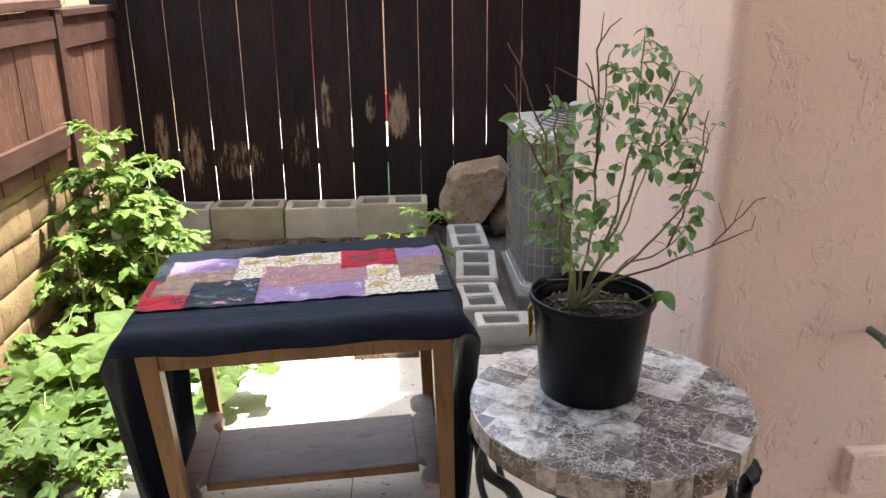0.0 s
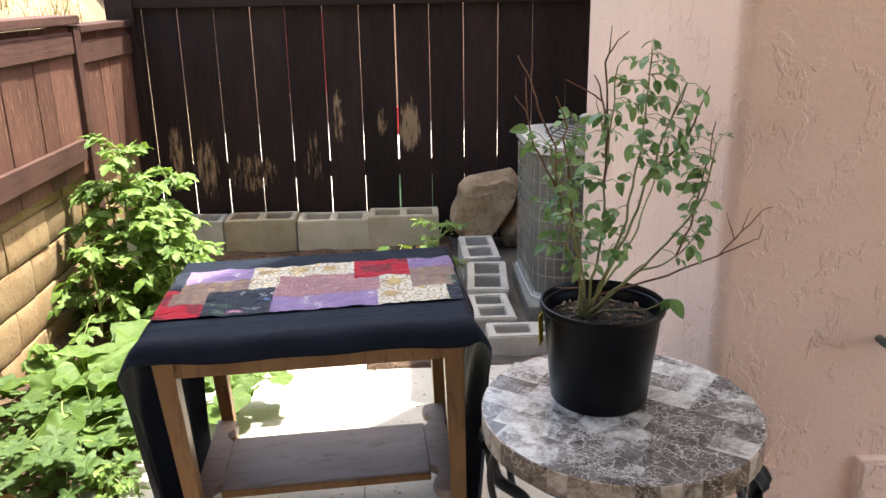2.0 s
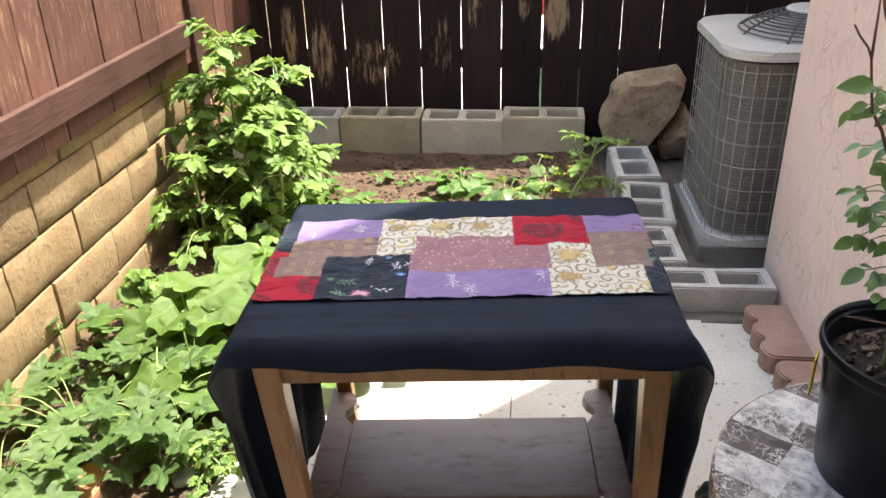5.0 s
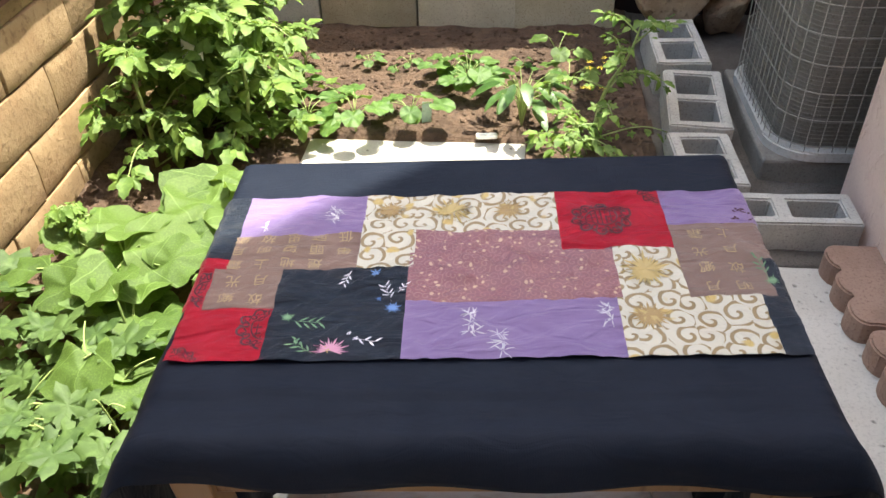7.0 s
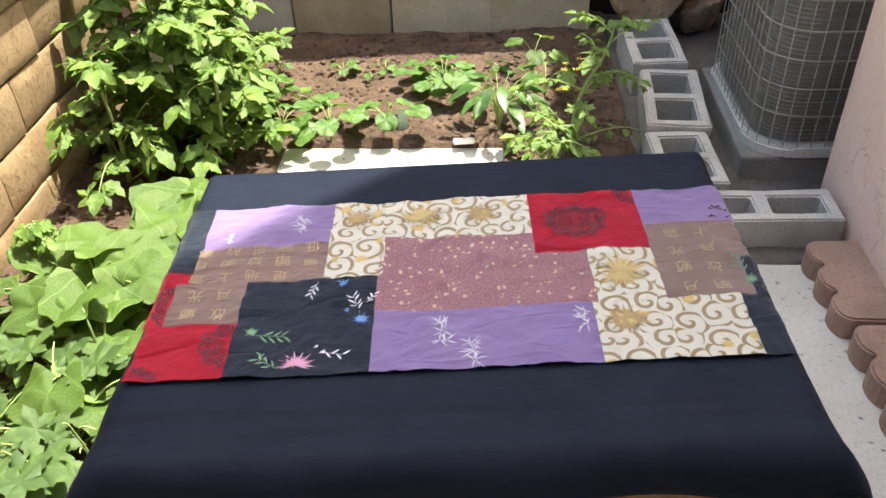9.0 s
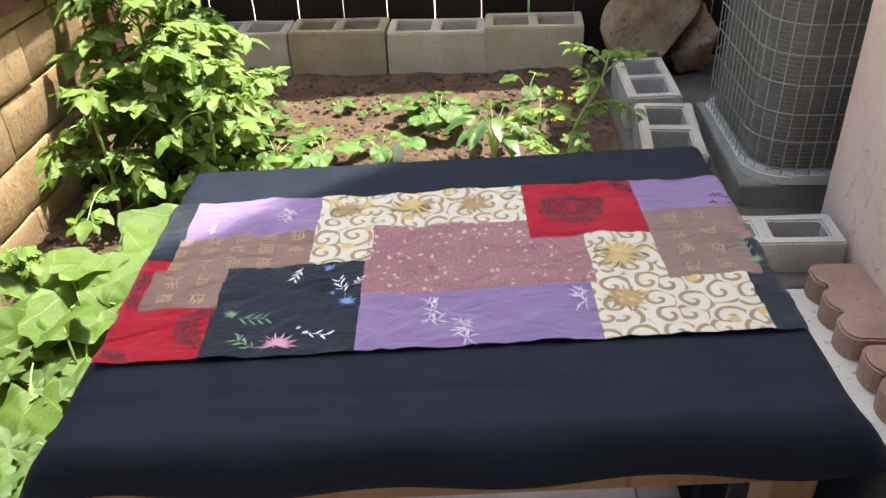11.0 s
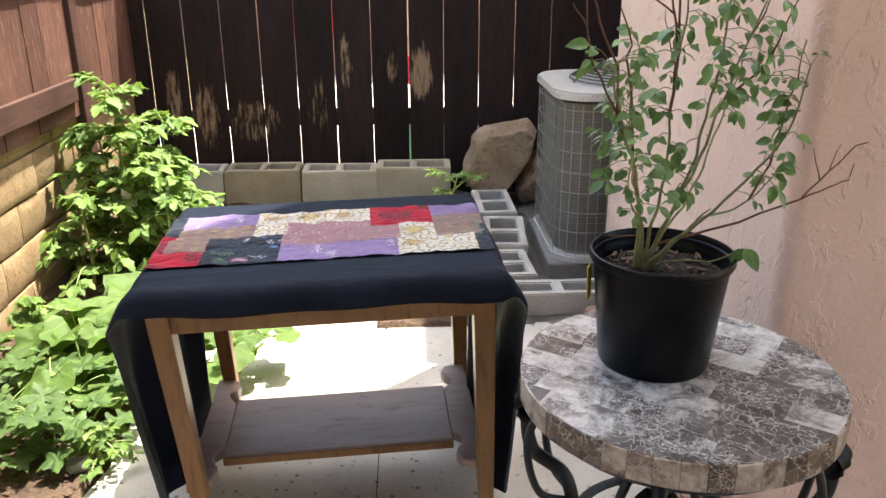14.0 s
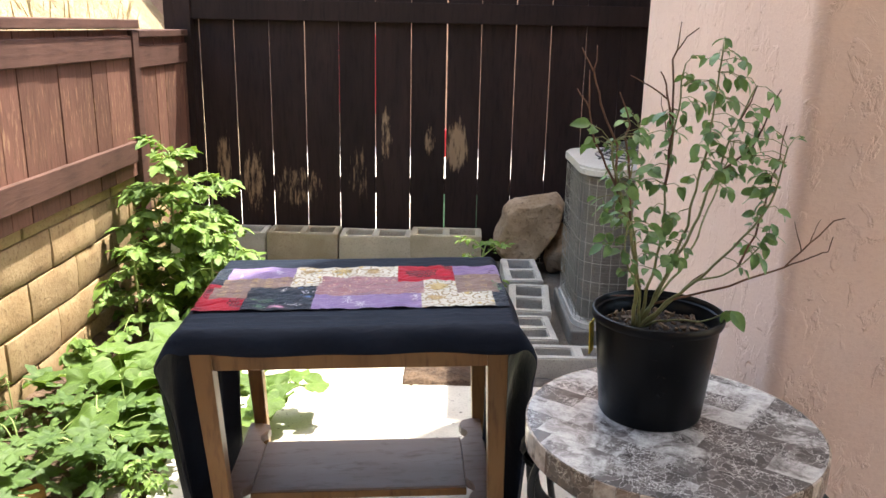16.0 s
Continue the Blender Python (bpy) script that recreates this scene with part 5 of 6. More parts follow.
def build_round_table():
    root = thing("round_table", tuple(RC), 0, "round table with a brown marble tile top on black iron legs", "table")
    R, th = 0.283, 0.049
    # tiles: strips across the top, each cut into lengths, clipped to the circle
    w = 0.0620
    for i in range(-5, 5):
        y0, y1 = i * w, (i + 1) * w - 0.0003
        x = -R - around(0.0, 0.12)
        while x < R:
            l = around(0.10, 0.17)
            x0, x1 = x, x + l - 0.0003
            x += l
            n = 8
            ring = [(x0 + (x1 - x0) * k / n, y0) for k in range(n)] + [(x1, y0 + (y1 - y0) * k / n) for k in range(n)] + [(x1 - (x1 - x0) * k / n, y1) for k in range(n)] + [(x0, y1 - (y1 - y0) * k / n) for k in range(n)]
            bm = prism(ring, RT - 0.010, RT)
            for s in range(72):
                a = 2 * math.pi * s / 72
                no = Vector((math.cos(a), math.sin(a), 0))
                geom = list(bm.verts) + list(bm.edges) + list(bm.faces)
                if max((v.co.dot(no) for v in bm.verts), default=0) <= R - 0.004:
                    continue
                bmesh.ops.bisect_plane(bm, geom=geom, plane_co=no * (R - 0.004), plane_no=no, clear_outer=True)
                if not bm.verts:
                    break
            if len(bm.faces) < 3:
                bm.free()
                continue
            bmesh.ops.holes_fill(bm, edges=[e for e in bm.edges if e.is_boundary])
            part("marble_tile", bm, M["marble"], root, m=pose(0, 0, 0, 0, 0, -36))
    part("top_core", lathe([(R - 0.006, RT - th + 0.004), (R - 0.006, RT - 0.0104)], 72, True, True), M["marble"], root)
    count = 44
    for k in range(count):
        a0, a1 = 2 * math.pi * k / count, 2 * math.pi * (k + 1) / count - 0.003
        pts = [(R * math.cos(a), R * math.sin(a)) for a in (a0, (a0 + a1) / 2, a1)] + [((R - 0.0058) * math.cos(a), (R - 0.0058) * math.sin(a)) for a in (a1, (a0 + a1) / 2, a0)]
        part("edge_tile", prism(pts, RT - th, RT - 0.001, 0.0012), M["marble_edge"], root)
    part("support_ring", tubed([(0.245 * math.cos(w), 0.245 * math.sin(w), RT - th - 0.016) for w in (2 * math.pi * i / 48 for i in range(48))], 0.014, 8, closed=True), M["iron"], root)
    part("lower_ring", tubed([(0.17 * math.cos(w), 0.17 * math.sin(w), 0.22) for w in (2 * math.pi * i / 40 for i in range(40))], 0.010, 8, closed=True), M["iron"], root)
    for k in range(4):
        a = radians(-120 + 90 * k + 8)
        d, s = Vector((math.cos(a), math.sin(a), 0)), Vector((-math.sin(a), math.cos(a), 0))
        z0 = RT - th - 0.01
        curve = spline([d * 0.235 + Vector((0, 0, z0)), d * 0.272 + Vector((0, 0, z0 - 0.055)), d * 0.262 + Vector((0, 0, z0 - 0.16)), d * 0.19 + Vector((0, 0, 0.30)), d * 0.17 + Vector((0, 0, 0.16)), d * 0.22 + Vector((0, 0, 0.05)), d * 0.265 + Vector((0, 0, 0.012))], 8)
        leg = part("leg", tubed(curve, [0.017] * 6 + [0.014] * (len(curve) - 6), 8), M["iron"], root, smooth=True)
        for o in (-0.035, 0.035):
            c2 = spline([d * 0.22 + s * o * 1.2 + Vector((0, 0, z0)), d * 0.255 + s * o * 2.0 + Vector((0, 0, z0 - 0.10)), d * 0.235 + s * o * 1.5 + Vector((0, 0, z0 - 0.22)), d * 0.18 + s * o * 0.4 + Vector((0, 0, 0.26))], 8)
            part("leg_bar", tubed(c2, 0.008, 7), M["iron"], root, smooth=True)
        # acanthus leaf on the knee of the leg
        bm = bmesh.new()
        rows = []
        for i in range(11):
            f = i / 10
            zz = z0 - 0.012 - 0.085 * f
            out = 0.262 + 0.030 * math.sin(math.pi * min(1, f * 1.15)) + 0.012 * f
            wd = 0.046 * (math.sin(math.pi * (0.18 + 0.8 * f)) ** 0.7) * (1.0 if i % 2 else 0.86)
            row = []
            for q in range(-6, 7):
                r = q / 6
                rib = 0.004 * math.cos(r * math.pi * 4)
                row.append(bm.verts.new(d * (out - 0.016 * r * r + rib) + s * wd * r + Vector((0, 0, zz - 0.012 * r * r))))
            rows.append(row)
        for r0, r1 in zip(rows, rows[1:]):
            for q in range(12):
                bm.faces.new((r0[q], r0[q + 1], r1[q + 1], r1[q]))
        bmesh.ops.solidify(bm, geom=list(bm.faces), thickness=0.006)
        part("acanthus_leaf", bm, M["iron"], leg, "cast acanthus leaf", smooth=True)
        part("foot", lathe([(0.016, 0.0), (0.018, 0.008), (0.012, 0.016)], 16, True, True), M["iron"], root, m=Matrix.Translation(d * 0.265))


build_round_table()


# ---- potted rose ----
PC = Vector((1.034, 1.985, RT))
STEM = Vector((1.006, 1.885, 0.622))


def build_pot():
    root = thing("potted_rose", tuple(PC), 0, "leggy rose bush in a black nursery pot on the table", "potted plant")
    root.matrix_world = Matrix.Translation(PC) @ Matrix.Scale(1.068, 4)
    prof = [(0.086, 0.004), (0.0915, 0.0), (0.094, 0.006), (0.0945, 0.022), (0.0955, 0.024), (0.111, 0.178), (0.1112, 0.181), (0.1165, 0.183), (0.1185, 0.187), (0.1188, 0.193), (0.1172, 0.1985),
            (0.1145, 0.1992), (0.1125, 0.196), (0.1118, 0.189), (0.1092, 0.186), (0.1088, 0.178), (0.1072, 0.175), (0.105, 0.150)]
    part("pot", lathe(prof, 72), M["plastic"], root, "black plastic nursery pot", smooth=True).data.set_sharp_from_angle(angle=radians(32))
    part("soil", lathe([(0.001, 0.160), (0.03, 0.166), (0.06, 0.163), (0.09, 0.162), (0.1055, 0.160)], 40, True, False), M["potsoil"], root, "dark potting soil")
    base = bmesh.new()
    for k in range(120):
        a, r = around(0, 6.28), 0.097 * math.sqrt(rnd.random())
        l = around(0.002, 0.006) * (1.7 if k % 9 == 0 else 1)
        m = pose(r * math.cos(a), r * math.sin(a), 0.1665, around(-30, 30), around(-30, 30), around(0, 360))
        add_box(base, (-l, -l * 0.4, -0.002), (l, l * 0.4, 0.003), 0, m)
    tagged(part("bark_mulch", base, M["chip"], root, "pale bark chips"), kind="stuff")
    tag = prism([(-0.012, -0.0008), (0.012, -0.0008), (0.012, 0.0008), (-0.012, 0.0008)], 0.10, 0.165)
    part("plant_tag", tag, M["flower"], root, "narrow yellow plant tag", pose(-0.104, 0.045, 0.0, 0, -7, 62))

    def at(x, z, y=0.0):
        return Vector((x - STEM.x, y, z - STEM.z))
    b = at(0.973, 0.79)
    green = [
        ([b, at(0.985, 0.86), at(1.0, 0.95, 0.01), at(1.01, 1.1, 0.02), at(1.012, 1.26, 0.0)], 0.0040),
        ([b, at(1.0, 0.85), at(1.03, 0.97, -0.03), at(1.045, 1.12, -0.05), at(1.06, 1.29, -0.04)], 0.0042),
        ([b, at(1.005, 0.85, 0.01), at(1.06, 0.96, 0.03), at(1.11, 1.09, 0.05), at(1.16, 1.22, 0.06)], 0.0046),
        ([b + Vector((-0.012, 0, 0)), at(0.962, 0.87, -0.01), at(0.935, 0.98, -0.03), at(0.905, 1.06, -0.05), at(0.885, 1.13, -0.06)], 0.0050),
        ([b, at(0.966, 0.9, 0.02), at(0.95, 1.02, 0.05), at(0.96, 1.14, 0.07)], 0.0034),
        ([b, at(1.02, 0.845, -0.02), at(1.09, 0.93, -0.05), at(1.15, 1.03, -0.08), at(1.165, 1.13, -0.09)], 0.0040),
        ([b, at(1.01, 0.83, 0.03), at(1.07, 0.90, 0.07), at(1.12, 1.02, 0.10), at(1.15, 1.12, 0.11)], 0.0036),
        ([b, at(1.02, 0.805, -0.02), at(1.08, 0.815, -0.04), at(1.122, 0.835, -0.05)], 0.0030),
        ([b + Vector((0.015, 0, 0)), at(1.06, 0.868, 0.0), at(1.14, 0.898, 0.01), at(1.20, 0.955, 0.02)], 0.0032),
        ([b, at(0.96, 0.86, -0.03), at(0.93, 0.93, -0.06), at(0.915, 1.01, -0.08)], 0.0030),
    ]
    bare = [
        ([at(0.94, 0.98, -0.02), at(0.928, 1.102, -0.02), at(0.918, 1.137, -0.02), at(0.926, 1.155, -0.02), at(0.914, 1.183, -0.02), at(0.905, 1.212, -0.02)], 0.003),
        ([at(0.92, 1.02, -0.05), at(0.896, 1.068, -0.05), at(0.862, 1.131, -0.05), at(0.849, 1.185, -0.05), at(0.83, 1.216, -0.05)], 0.003),
        ([at(0.849, 1.185, -0.05), at(0.845, 1.246, -0.05)], 0.002),
        ([at(0.9, 1.06, -0.03), at(0.903, 1.124, -0.03), at(0.87, 1.192, -0.03), at(0.858, 1.242, -0.03), at(0.835, 1.281, -0.03)], 0.003),
        ([at(0.858, 1.242, -0.03), at(0.862, 1.262, -0.03), at(0.86, 1.284, -0.03)], 0.0018),
        ([at(1.015, 1.047, -0.01), at(0.999, 1.143, -0.01), at(0.99, 1.198, -0.01), at(0.983, 1.223, -0.01), at(0.971, 1.243, -0.01)], 0.0032),
        ([at(0.99, 1.198, -0.01), at(0.947, 1.226, -0.01), at(0.921, 1.237, -0.01)], 0.002),
        ([at(0.998, 1.15, 0.0), at(0.993, 1.264, 0.0), at(0.997, 1.28, 0.0), at(1.01, 1.3, 0.0), at(1.032, 1.315, 0.0)], 0.0026),
        ([at(0.997, 1.278, 0.0), at(1.001, 1.325, 0.0)], 0.0016),
        ([at(1.12, 1.05, 0.03), at(1.151, 1.114, 0.03), at(1.169, 1.153, 0.03), at(1.179, 1.186, 0.03), at(1.191, 1.217, 0.03)], 0.0028),
        ([at(1.13, 0.93, -0.02), at(1.158, 0.97, -0.02), at(1.173, 1.061, -0.02), at(1.183, 1.096, -0.02), at(1.188, 1.161, -0.02)], 0.0028),
        ([at(1.123, 1.158, 0.04), at(1.144, 1.195, 0.04), at(1.152, 1.222, 0.04)], 0.002),
        ([at(1.0, 0.83), at(1.12, 0.875, -0.02), at(1.21, 0.915, -0.03), at(1.25, 0.96, -0.03), at(1.285, 1.0, -0.03), at(1.305, 1.005, -0.03)], 0.0028),
        ([at(1.21, 0.915, -0.03), at(1.255, 0.935, -0.03), at(1.285, 0.945, -0.03), at(1.287, 0.97, -0.03)], 0.0020),
        ([at(1.235, 0.945, -0.03), at(1.225, 0.975, -0.035), at(1.215, 1.0, -0.04)], 0.0016),
        ([at(1.245, 0.955, -0.03), at(1.262, 0.985, -0.02), at(1.27, 1.0, -0.02)], 0.0014),
        ([at(1.01, 1.1, 0.02), at(0.995, 1.16, 0.03), at(0.985, 1.2, 0.03)], 0.0018),
        ([at(0.96, 0.85, 0.05), at(0.965, 0.92, 0.06), at(0.963, 0.95, 0.06)], 0.0016),
        ([at(1.045, 0.865), at(1.075, 0.88, 0.01), at(1.085, 0.89, 0.01)], 0.0022),
        ([at(0.905, 0.83, 0.07), at(0.93, 0.825, 0.06), at(0.96, 0.835, 0.04)], 0.0016),
    ]
    fol = Foliage()
    spine = []
    for n, (pts, r) in enumerate(green):
        c = spline(pts, 9)
        c = [p + noise.noise_vector(p * 24 + Vector((n, 0, 0))) * 0.007 for p in c]
        part("cane", tubed(c, [r * 0.66 * (1.3 - 0.85 * i / len(c)) for i in range(len(c))], 7), M["stem"], root, "green thorny cane", smooth=True)
        spine += c[5:]
        if n == 7:
            fol.leaf("oval", c[-1], (0.2, -0.3, -0.3), (0, -0.6, 0.5), 0.042)
            fol.leaf("oval", c[-1], (-0.3, 0.1, -0.5), (0, -0.6, 0.5), 0.032)
        for i in range(3, len(c) - 3, 3):
            a = around(0, 6.28)
            d = Vector((math.cos(a), math.sin(a), 0.4))
            part("thorn", tubed([c[i], c[i] + d * 0.006], [0.0016, 0.0002], 4), M["dead"], root)
    # sprays of leaflets: middle, spread and number of each leafy part of the bush
    for x, z, sx, sz, count in ((1.061, 1.254, 0.018, 0.018, 7), (1.037, 1.206, 0.025, 0.025, 12), (1.097, 1.222, 0.020, 0.020, 8), (1.145, 1.167, 0.024, 0.024, 12),
                                (1.004, 1.130, 0.024, 0.024, 7), (1.072, 1.118, 0.027, 0.027, 9), (1.129, 1.100, 0.020, 0.020, 8), (1.158, 1.083, 0.022, 0.022, 10),
                                (1.133, 1.049, 0.025, 0.025, 11), (1.063, 1.079, 0.022, 0.022, 6), (0.875, 1.150, 0.022, 0.022, 6), (0.914, 1.154, 0.024, 0.024, 6),
                                (0.906, 1.076, 0.025, 0.025, 12), (0.956, 1.070, 0.022, 0.022, 7), (0.908, 1.030, 0.024, 0.024, 11), (0.903, 0.971, 0.018, 0.018, 7),
                                (0.996, 0.957, 0.022, 0.022, 9), (0.946, 0.929, 0.022, 0.022, 8), (1.009, 0.933, 0.018, 0.018, 7), (1.174, 0.978, 0.014, 0.014, 5),
                                (1.144, 0.928, 0.012, 0.012, 4), (0.958, 1.159, 0.022, 0.022, 6), (0.950, 1.007, 0.022, 0.022, 7)):
        for _ in range(count):
            p = Vector((x - STEM.x + rnd.gauss(0, sx), rnd.gauss(-0.01, 0.045), z - STEM.z + rnd.gauss(0, sz)))
            q = min(spine, key=lambda o: (o - p).length)
            if (p - q).length > 0.055:
                p = q + (p - q).normalized() * around(0.030, 0.055)
            d = (p - q).normalized()
            part("stalk", tubed([q, q + (p - q) * 0.5 + Vector((0, 0, 0.006)), p], 0.0008, 4), M["stem"], root)
            side = d.cross(Vector((0, 0, 1)))
            side = side.normalized() if side.length > 0.01 else Vector((1, 0, 0))
            l = around(0.018, 0.029)
            for k, e in enumerate((d * 0.8, side + d * 0.4, -side + d * 0.4)):
                if k and rnd.random() < 0.25:
                    continue
                tilt = Vector((around(-0.35, 0.35), around(-0.35, 0.35), around(-1.1, -0.1)))
                fol.leaf("oval", p - d * (0.010 if k else 0.0), e + tilt, (around(-0.7, 0.7), around(-1.0, 0.1), 0.7), l * (around(0.9, 1.2) if k == 0 else around(0.7, 1.0)), around(0.7, 1.6))
    for n, (pts, r) in enumerate(bare):
        pts = [pts[0] if pts[0] == b else min(spine, key=lambda o: (o - pts[0]).length), *pts[1:]]
        c = [p.lerp(q, k / 3) for p, q in zip(pts, pts[1:]) for k in range(3)] + [pts[-1]]
        c = [c[0]] + [p + noise.noise_vector(p * 40 + Vector((0, n, 0))) * 0.0035 for p in c[1:]]
        spine += c[2:]
        part("bare_twig", tubed(c, [r * 0.68 * (1.2 - 0.75 * i / len(c)) for i in range(len(c))], 6), M["dead"], root, "dry brown twig", smooth=True)
    obj("leaves", fol.mesh("leaves"), M["rose_leaf"], root, "small dull green leaves")


build_pot()


def build_hose_bib():
    root = thing("hose_bib", (1.735, 2.16, 0.60), 0, "weathered brass hose tap on the stucco wall", "tap")
    part("pipe", lathe([(0.010, 0.0), (0.010, 0.07), (0.014, 0.072), (0.014, 0.09)], 16, True, True), M["brass"], root, m=pose(0, 0, 0, 90, 0, 0))
    part("spout", tubed(spline([(0, -0.06, 0), (0, -0.10, -0.005), (-0.01, -0.12, -0.04), (-0.012, -0.122, -0.06)], 5), 0.012, 10), M["brass"], root, smooth=True)
    h = part("tap_wheel", tubed([(0.026 * math.cos(w), -0.115 + 0.012 * math.cos(w), 0.035 + 0.026 * math.sin(w)) for w in (2 * math.pi * i / 24 for i in range(24))], 0.005, 6, closed=True), M["brass"], root)
    part("spindle", tubed([(0, -0.075, 0.0), (0, -0.115, 0.035)], 0.006, 8), M["brass"], root)
    box = obj("outlet_cover", boxed((1.72, 2.135, 0.16), (1.84, 2.166, 0.29), 0.008), M["stucco"])
    part("lid", boxed((1.728, 2.127, 0.17), (1.832, 2.1355, 0.28), 0.003), M["stucco"], box)
    tagged(box, "pink painted outlet cover low on the stucco wall", "outlet cover")


build_hose_bib()

# ---- garden plants ----
def vine(root, pts, r=0.004, mat="vine"):
    c = spline(pts, 5)
    return part("stem", tubed(c, [r * (1.2 - 0.6 * i / len(c)) for i in range(len(c))], 6), M[mat], root, smooth=True)


LEAF_MESH = {}


def single_leaf(kind, seed):
    """One large leaf as a mesh to share."""
    key = (kind, seed)
    if key not in LEAF_MESH:
        vs, fs = LEAVES[kind]
        me = bpy.data.meshes.new("leaf")
        rr = [noise.noise(Vector((v[0] * 3 + seed * 5, v[1] * 3, seed))) for v in vs]
        me.from_pydata([(x, y, z + 0.10 * q) for (x, y, z), q in zip(vs, rr)], [], fs)
        me.materials.append(M["squash_leaf"])
        me.shade_smooth()
        LEAF_MESH[key] = me
    return LEAF_MESH[key]


def squash_patch():
    """Broad squash leaves over the near bed and along the table's far side."""
    beds = [((-0.50, 3.08), 0.30, 14, 0.120), ((-0.40, 2.84), 0.22, 10, 0.110), ((0.03, 2.96), 0.20, 16, 0.078), ((-0.33, 3.30), 0.20, 6, 0.135)]
    for (x, y), spread, n, size in beds:
        root = thing("squash_plant", (x, y, 0.02), 0, "squash plant with broad light green leaves spreading over the soil", "plant", "squash plants")
        for k in range(n):
            a = k * 2.4 + around(-0.4, 0.4)
            r = spread * math.sqrt((k + 0.6) / n)
            px, py, pz = r * math.cos(a), r * math.sin(a) * 0.8, around(0.07, 0.20) * (1.15 - 0.5 * r / spread)
            px = max(px, -0.80 - x)
            vine(root, [(0, 0, 0), (px * 0.35, py * 0.35, pz * 0.8), (px * 0.75, py * 0.75, pz)], 0.0030)
            s = size * around(0.9, 1.75) * 1.25
            turn = around(0, 360) if r < spread * 0.7 else math.degrees(a) - 90 + around(-40, 40)
            lean = pose(px * 0.75, py * 0.75, pz + 0.001, around(-26, 10), around(-20, 20), turn)
            obj("leaf", single_leaf(rnd.choice(("heart", "heart", "round")), rnd.randrange(4)), None, root, m=lean @ Matrix.Scale(s, 4) @ Matrix.Translation((0, -0.22, 0)))


squash_patch()


def melon_patch():
    """Deep-lobed grey-green leaves on short runners by the patio edge."""
    for (x, y), n, spread in (((-0.62, 2.62), 46, 0.26), ((-0.42, 2.66), 34, 0.2), ((-0.72, 2.40), 30, 0.22), ((-0.34, 2.62), 16, 0.12), ((-0.60, 2.18), 26, 0.2), ((-0.80, 2.9), 14, 0.12)):
        root = thing("melon_plant", (x, y, 0.02), 0, "low vine with deeply lobed grey-green leaves", "plant", "lobed vines")
        fol = Foliage()
        for k in range(n):
            a, r = around(0, 6.28), spread * math.sqrt(rnd.random())
            px, py = max(r * math.cos(a), -0.83 - x), r * math.sin(a)
            pz = around(0.03, 0.15)
            if k % 3 == 0:
                vine(root, [(0, 0, 0), (px * 0.6, py * 0.6, pz * 0.9), (px, py, pz)], 0.0022)
            fol.leaf("lobed", (px, py, pz), (math.cos(a), math.sin(a), around(-0.3, 0.2)), (around(-0.4, 0.4), around(-0.5, 0.3), 1), around(0.08, 0.145))
        obj("leaves", fol.mesh("leaves"), M["melon_leaf"], root)


melon_patch()


def leafy_spray(fol, root, base, tip, leafs, size, r=0.003, kind="leaflet"):
    """A leaf stalk with paired leaflets, as tomatoes have."""
    base, tip = Vector(base), Vector(tip)
    d = tip - base
    mid = base + d * 0.55 + Vector((0, 0, 0.15 * d.length))
    c = spline([base, mid, tip], 5)
    part("stalk", tubed(c, [r * (1.2 - 0.8 * i / len(c)) for i in range(len(c))], 5), M["vine"], root)
    side = d.cross(Vector((0, 0, 1))).normalized()
    for i in range(2, len(c)):
        f = (c[i] - c[i - 1]).normalized()
        for s in (-1, 1):
            for _ in range(leafs):
                if rnd.random() < 0.12:
                    continue
                e = side * s + f * around(-0.1, 1.1) + Vector((around(-0.3, 0.3), around(-0.3, 0.3), around(-0.9, 0.15)))
                q = c[i] + Vector((around(-0.012, 0.012), around(-0.012, 0.012), around(-0.015, 0.010)))
                fol.leaf(kind if rnd.random() < 0.6 else "lobed", q, e, (around(-0.6, 0.6), around(-0.7, 0.4), 1), size * around(0.55, 1.35), around(0.6, 1.8))
    fol.leaf(kind, c[-1], d.normalized() + Vector((0, 0, -0.3)), (0, 0, 1), size * 1.3)


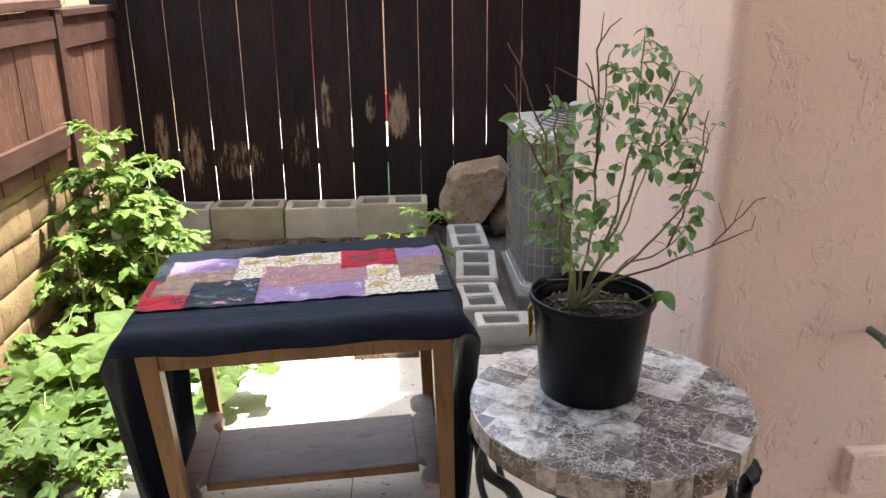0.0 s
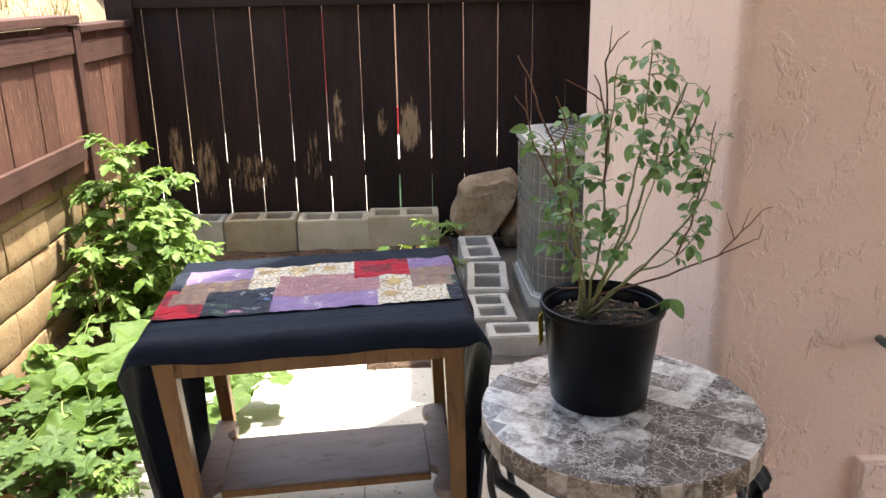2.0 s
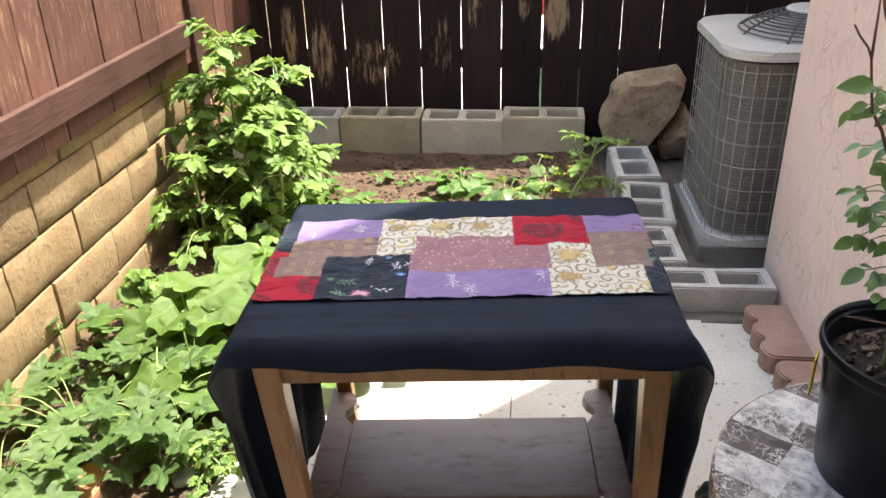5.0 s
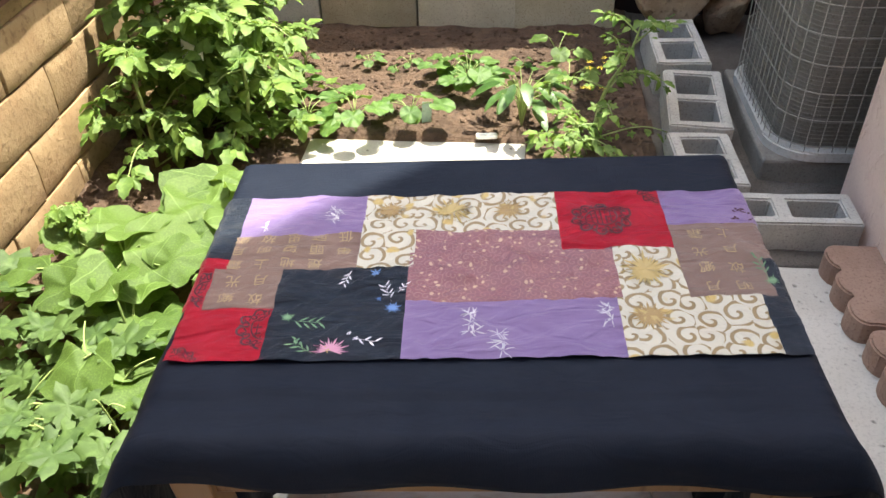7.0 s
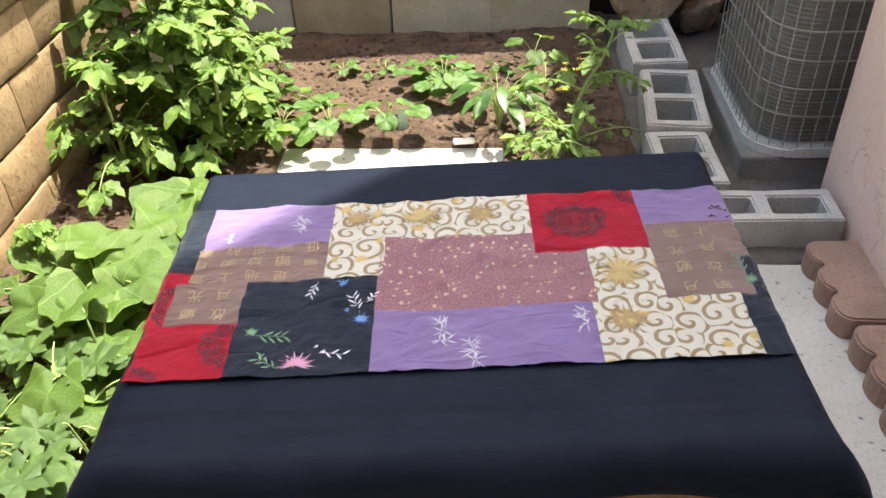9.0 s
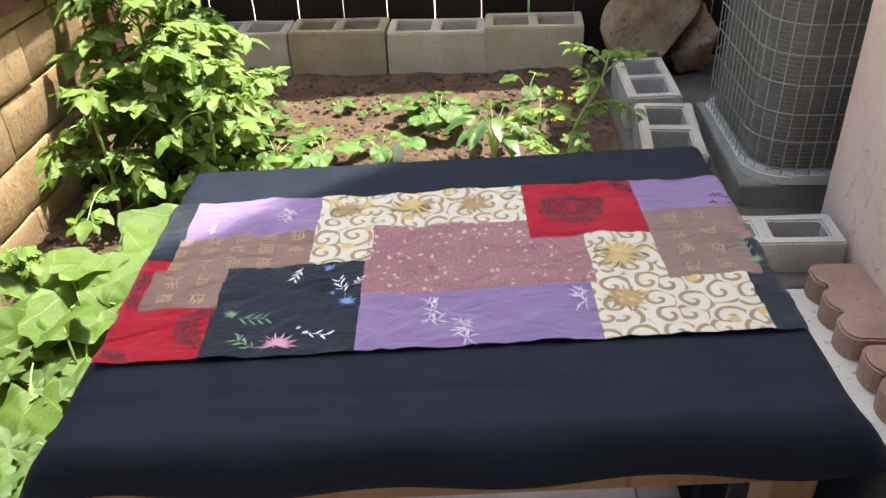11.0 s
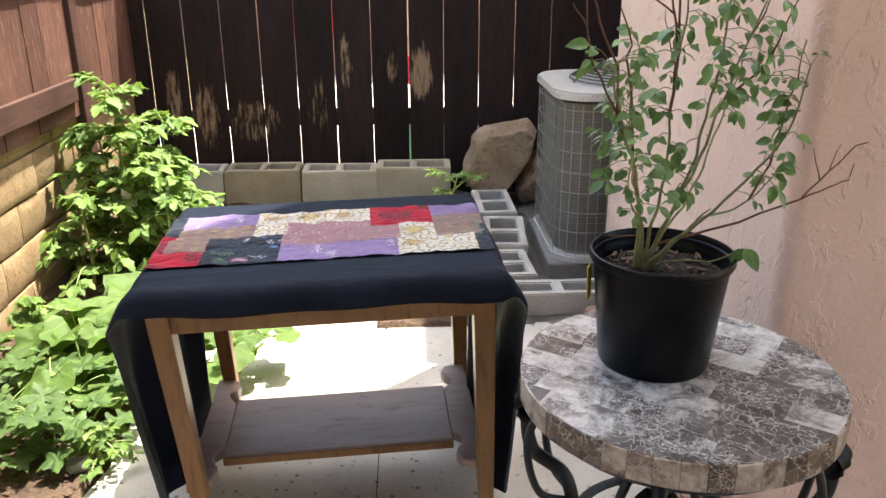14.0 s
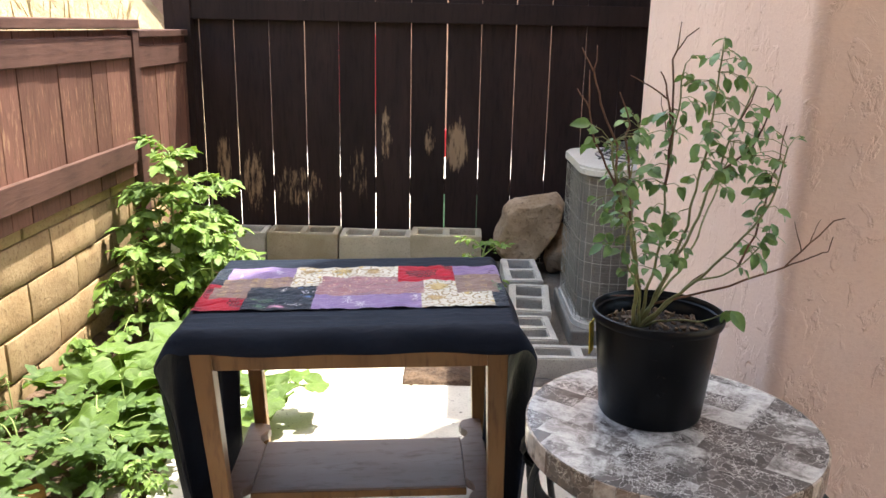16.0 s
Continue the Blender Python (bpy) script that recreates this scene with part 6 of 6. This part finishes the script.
def tomato(name, at, height, spread, sprays, size, label, lean=(0, 0), flowers=0, droop=0.25):
    root = thing(name, at, 0, label, "plant", "tomato plants")
    fol = Foliage()
    for m in range(3 if height > 0.5 else 1):
        top = Vector((lean[0] + around(-0.12, 0.12) * (m > 0), lean[1] + around(-0.1, 0.1) * (m > 0), height * (1 - 0.22 * m)))
        trunk = spline([(0, 0, 0), Vector((around(-0.03, 0.03), around(-0.03, 0.03), 0)) + top * 0.4, top * 0.75, top], 6)
        part("trunk", tubed(trunk, [0.0065 * (1.2 - 0.8 * i / len(trunk)) for i in range(len(trunk))], 7), M["vine"], root, smooth=True)
        for k in range(sprays):
            f = (k + 0.6) / sprays
            p = trunk[min(len(trunk) - 1, int(f * len(trunk)))]
            a = k * 2.4 + m
            l = spread * (1.15 - 0.80 * f) * around(0.7, 1.15)
            tip = p + Vector((math.cos(a) * l, math.sin(a) * l, l * around(-droop, 0.55)))
            tip.x = max(tip.x, -0.835 - at[0])
            tip.z = max(tip.z, 0.03)
            leafy_spray(fol, root, p, tip, 1, size, 0.0026)
    obj("leaves", fol.mesh("leaves"), M["tomato_leaf"], root)
    if flowers:
        for k in range(flowers):
            p = (around(-0.04, 0.04), around(-0.05, 0.05), height * around(0.5, 0.85))
            bm = bmesh.new()
            for q in range(5):
                w = q * 1.257
                bm.faces.new([bm.verts.new(Vector(p) + Vector((math.cos(w + o) * s, math.sin(w + o) * s, 0.004 * s))) for o, s in ((-0.3, 0.004), (0, 0.014), (0.3, 0.004))])
            part("flower", bm, M["flower"], root)
    return root


tomato("tomato_plant", (-0.60, 3.92, 0.02), 0.755, 0.25, 18, 0.060, "tall bushy tomato plant against the block wall", (0.02, -0.02))
tomato("tomato_plant", (-0.52, 4.16, 0.02), 0.58, 0.25, 15, 0.060, "bushy tomato plant by the wall", (0.04, 0.0))
tomato("tomato_plant", (-0.44, 3.82, 0.02), 0.42, 0.23, 14, 0.060, "bushy tomato plant beside the bed", (0.06, -0.02))
tomato("tomato_plant", (-0.68, 3.68, 0.02), 0.40, 0.22, 12, 0.058, "bushy tomato plant against the block wall")
tomato("tomato_plant", (0.66, 3.88, 0.02), 0.36, 0.22, 11, 0.032, "young tomato plant with yellow flowers", (0.12, 0.08), 9, 0.0)
tomato("tomato_plant", (0.60, 3.72, 0.02), 0.16, 0.17, 10, 0.034, "low young tomato plant in the bed")
tomato("weed", (-0.70, 3.20, 0.02), 0.18, 0.07, 8, 0.035, "small weed growing by the block wall")
tomato("weed", (-0.24, 2.50, 0.02), 0.10, 0.09, 9, 0.022, "fine-leaved weed at the patio edge")


def seedling(name, at, leaves, size, kind, mat, height, label, group):
    root = thing(name, at, around(0, 360), label, "plant", group)
    fol = Foliage()
    for k in range(leaves):
        a = k * 2.4 + around(-0.3, 0.3)
        r = size * around(0.35, 1.0)
        z = height * around(0.55, 1.0)
        p = Vector((math.cos(a) * r, math.sin(a) * r, z))
        vine(root, [(0, 0, 0), (p.x * 0.3, p.y * 0.3, z * 0.7), p], 0.0018)
        fol.leaf(kind, p, (math.cos(a), math.sin(a), around(-0.6, 0.0)), (0, 0, 1), size * around(0.8, 1.2))
    obj("leaves", fol.mesh("leaves"), M[mat], root)


for x, y, n, s, h in ((-0.10, 3.93, 9, 0.085, 0.13), (0.08, 3.98, 8, 0.080, 0.11), (-0.27, 3.98, 7, 0.085, 0.10), (0.25, 4.22, 13, 0.075, 0.13), (0.18, 4.30, 8, 0.065, 0.10), (-0.33, 4.12, 6, 0.07, 0.12)):
    seedling("bean_plant", (x, y, 0.015), n, s, "round", "bean_leaf", h, "young bean plant with rounded light green leaves", "bean plants")
for x, y, n, s, h in ((-0.38, 4.42, 5, 0.032, 0.06), (-0.13, 4.40, 7, 0.038, 0.06), (0.02, 4.41, 5, 0.035, 0.05), (-0.02, 4.36, 4, 0.028, 0.04), (0.44, 4.42, 4, 0.03, 0.05)):
    seedling("seedling", (x, y, 0.015), n, s, "round", "bean_leaf", h, "small seedling in the bare soil", "seedlings")
seedling("squash_seedling", (0.56, 4.42, 0.01), 4, 0.085, "round", "squash_leaf", 0.16, "squash seedling with round pale leaves", "seedlings")
seedling("squash_seedling", (0.60, 4.25, 0.01), 5, 0.08, "round", "squash_leaf", 0.12, "squash seedling with round pale leaves", "seedlings")
seedling("pepper_plant", (0.44, 4.00, 0.01), 24, 0.095, "long", "pepper_leaf", 0.19, "pepper plant with drooping dark green leaves", "pepper plants")


def litter():
    """Soil clods and small white markers in the bed."""
    bm = bmesh.new()
    n = 0
    while n < 1700:
        x, y = around(-0.85, 0.84), around(2.0, 4.78)
        if soil_height(x, y) < -0.02 or (x > -0.24 and y < 3.95):
            continue
        n += 1
        r = around(0.003, 0.011) * (1.8 if n % 17 == 0 else 1)
        v0 = len(bm.verts)
        res = bmesh.ops.create_icosphere(bm, subdivisions=1, radius=r)
        for v in res["verts"]:
            v.co = Vector((v.co.x * around(0.7, 1.3), v.co.y * around(0.7, 1.3), v.co.z * 0.7)) + Vector((x, y, soil_height(x, y) + r * 0.3))
    tagged(obj("soil_clods", bm, M["clod"]), "small crumbs and clods of brown soil", "soil", kind="stuff")
    c = obj("cream_block", jitter(boxed((-0.07, -0.05, -0.01), (0.07, 0.05, 0.205), 0.006), 0.003, 14), M["pale_wall"], m=pose(-0.672, 4.70, 0.02, 0, 0, 12))
    tagged(c, "cream coloured stone block standing behind the tomato plants", "stone block")
    m = obj("plant_marker", boxed((-0.03, -0.001, 0), (0.03, 0.001, 0.11), 0.002), M["white"], m=pose(-0.545, 3.80, 0.30, 10, 8, 15))
    tagged(m, "white plastic plant marker among the tomato leaves", "plant marker")
    t = obj("terracotta_shard", jitter(prism([(-0.055, -0.06), (0.02, -0.075), (0.05, 0.0), (0.035, 0.065), (-0.03, 0.05)], 0.0, 0.018, 0.004), 0.003, 20), M["terracotta"], m=pose(-0.525, 2.445, 0.018, 4, -4, 20))
    tagged(t, "broken orange terracotta piece lying on the soil", "pottery shard")
    bm = bmesh.new()
    rows = [[bm.verts.new((0.02 * i - 0.06, 0.02 * j - 0.05, 0.012 + 0.022 * abs(noise.noise(Vector((i * 0.7, j * 0.9, 4)))) + 0.01 * noise.noise(Vector((i * 2.1, j * 1.9, 1))))) for i in range(7)] for j in range(6)]
    for a, b in zip(rows, rows[1:]):
        for i in range(6):
            bm.faces.new((a[i], a[i + 1], b[i + 1], b[i]))
    bmesh.ops.solidify(bm, geom=list(bm.faces), thickness=0.002)
    p = obj("paper_scrap", bm, M["white"], m=pose(-0.035, 2.74, 0.0, 0, 0, 35))
    tagged(p, "crumpled white paper scrap on the patio under the cloth", "paper")
    k = obj("plant_tag", boxed((-0.016, -0.001, -0.02), (0.016, 0.001, 0.075), 0.0008), M["tag"], m=pose(0.127, 3.985, 0.02, -12, 4, 10))
    tagged(k, "small pale green plant tag stuck in the soil", "plant tag")
    s = obj("white_stone", jitter(boxed((-0.035, -0.012, 0), (0.035, 0.012, 0.018), 0.007), 0.004, 30), M["white"], m=pose(0.33, 3.90, 0.02, 0, 0, 5))
    tagged(s, "pale flat stone lying on the soil", "stone")


litter()
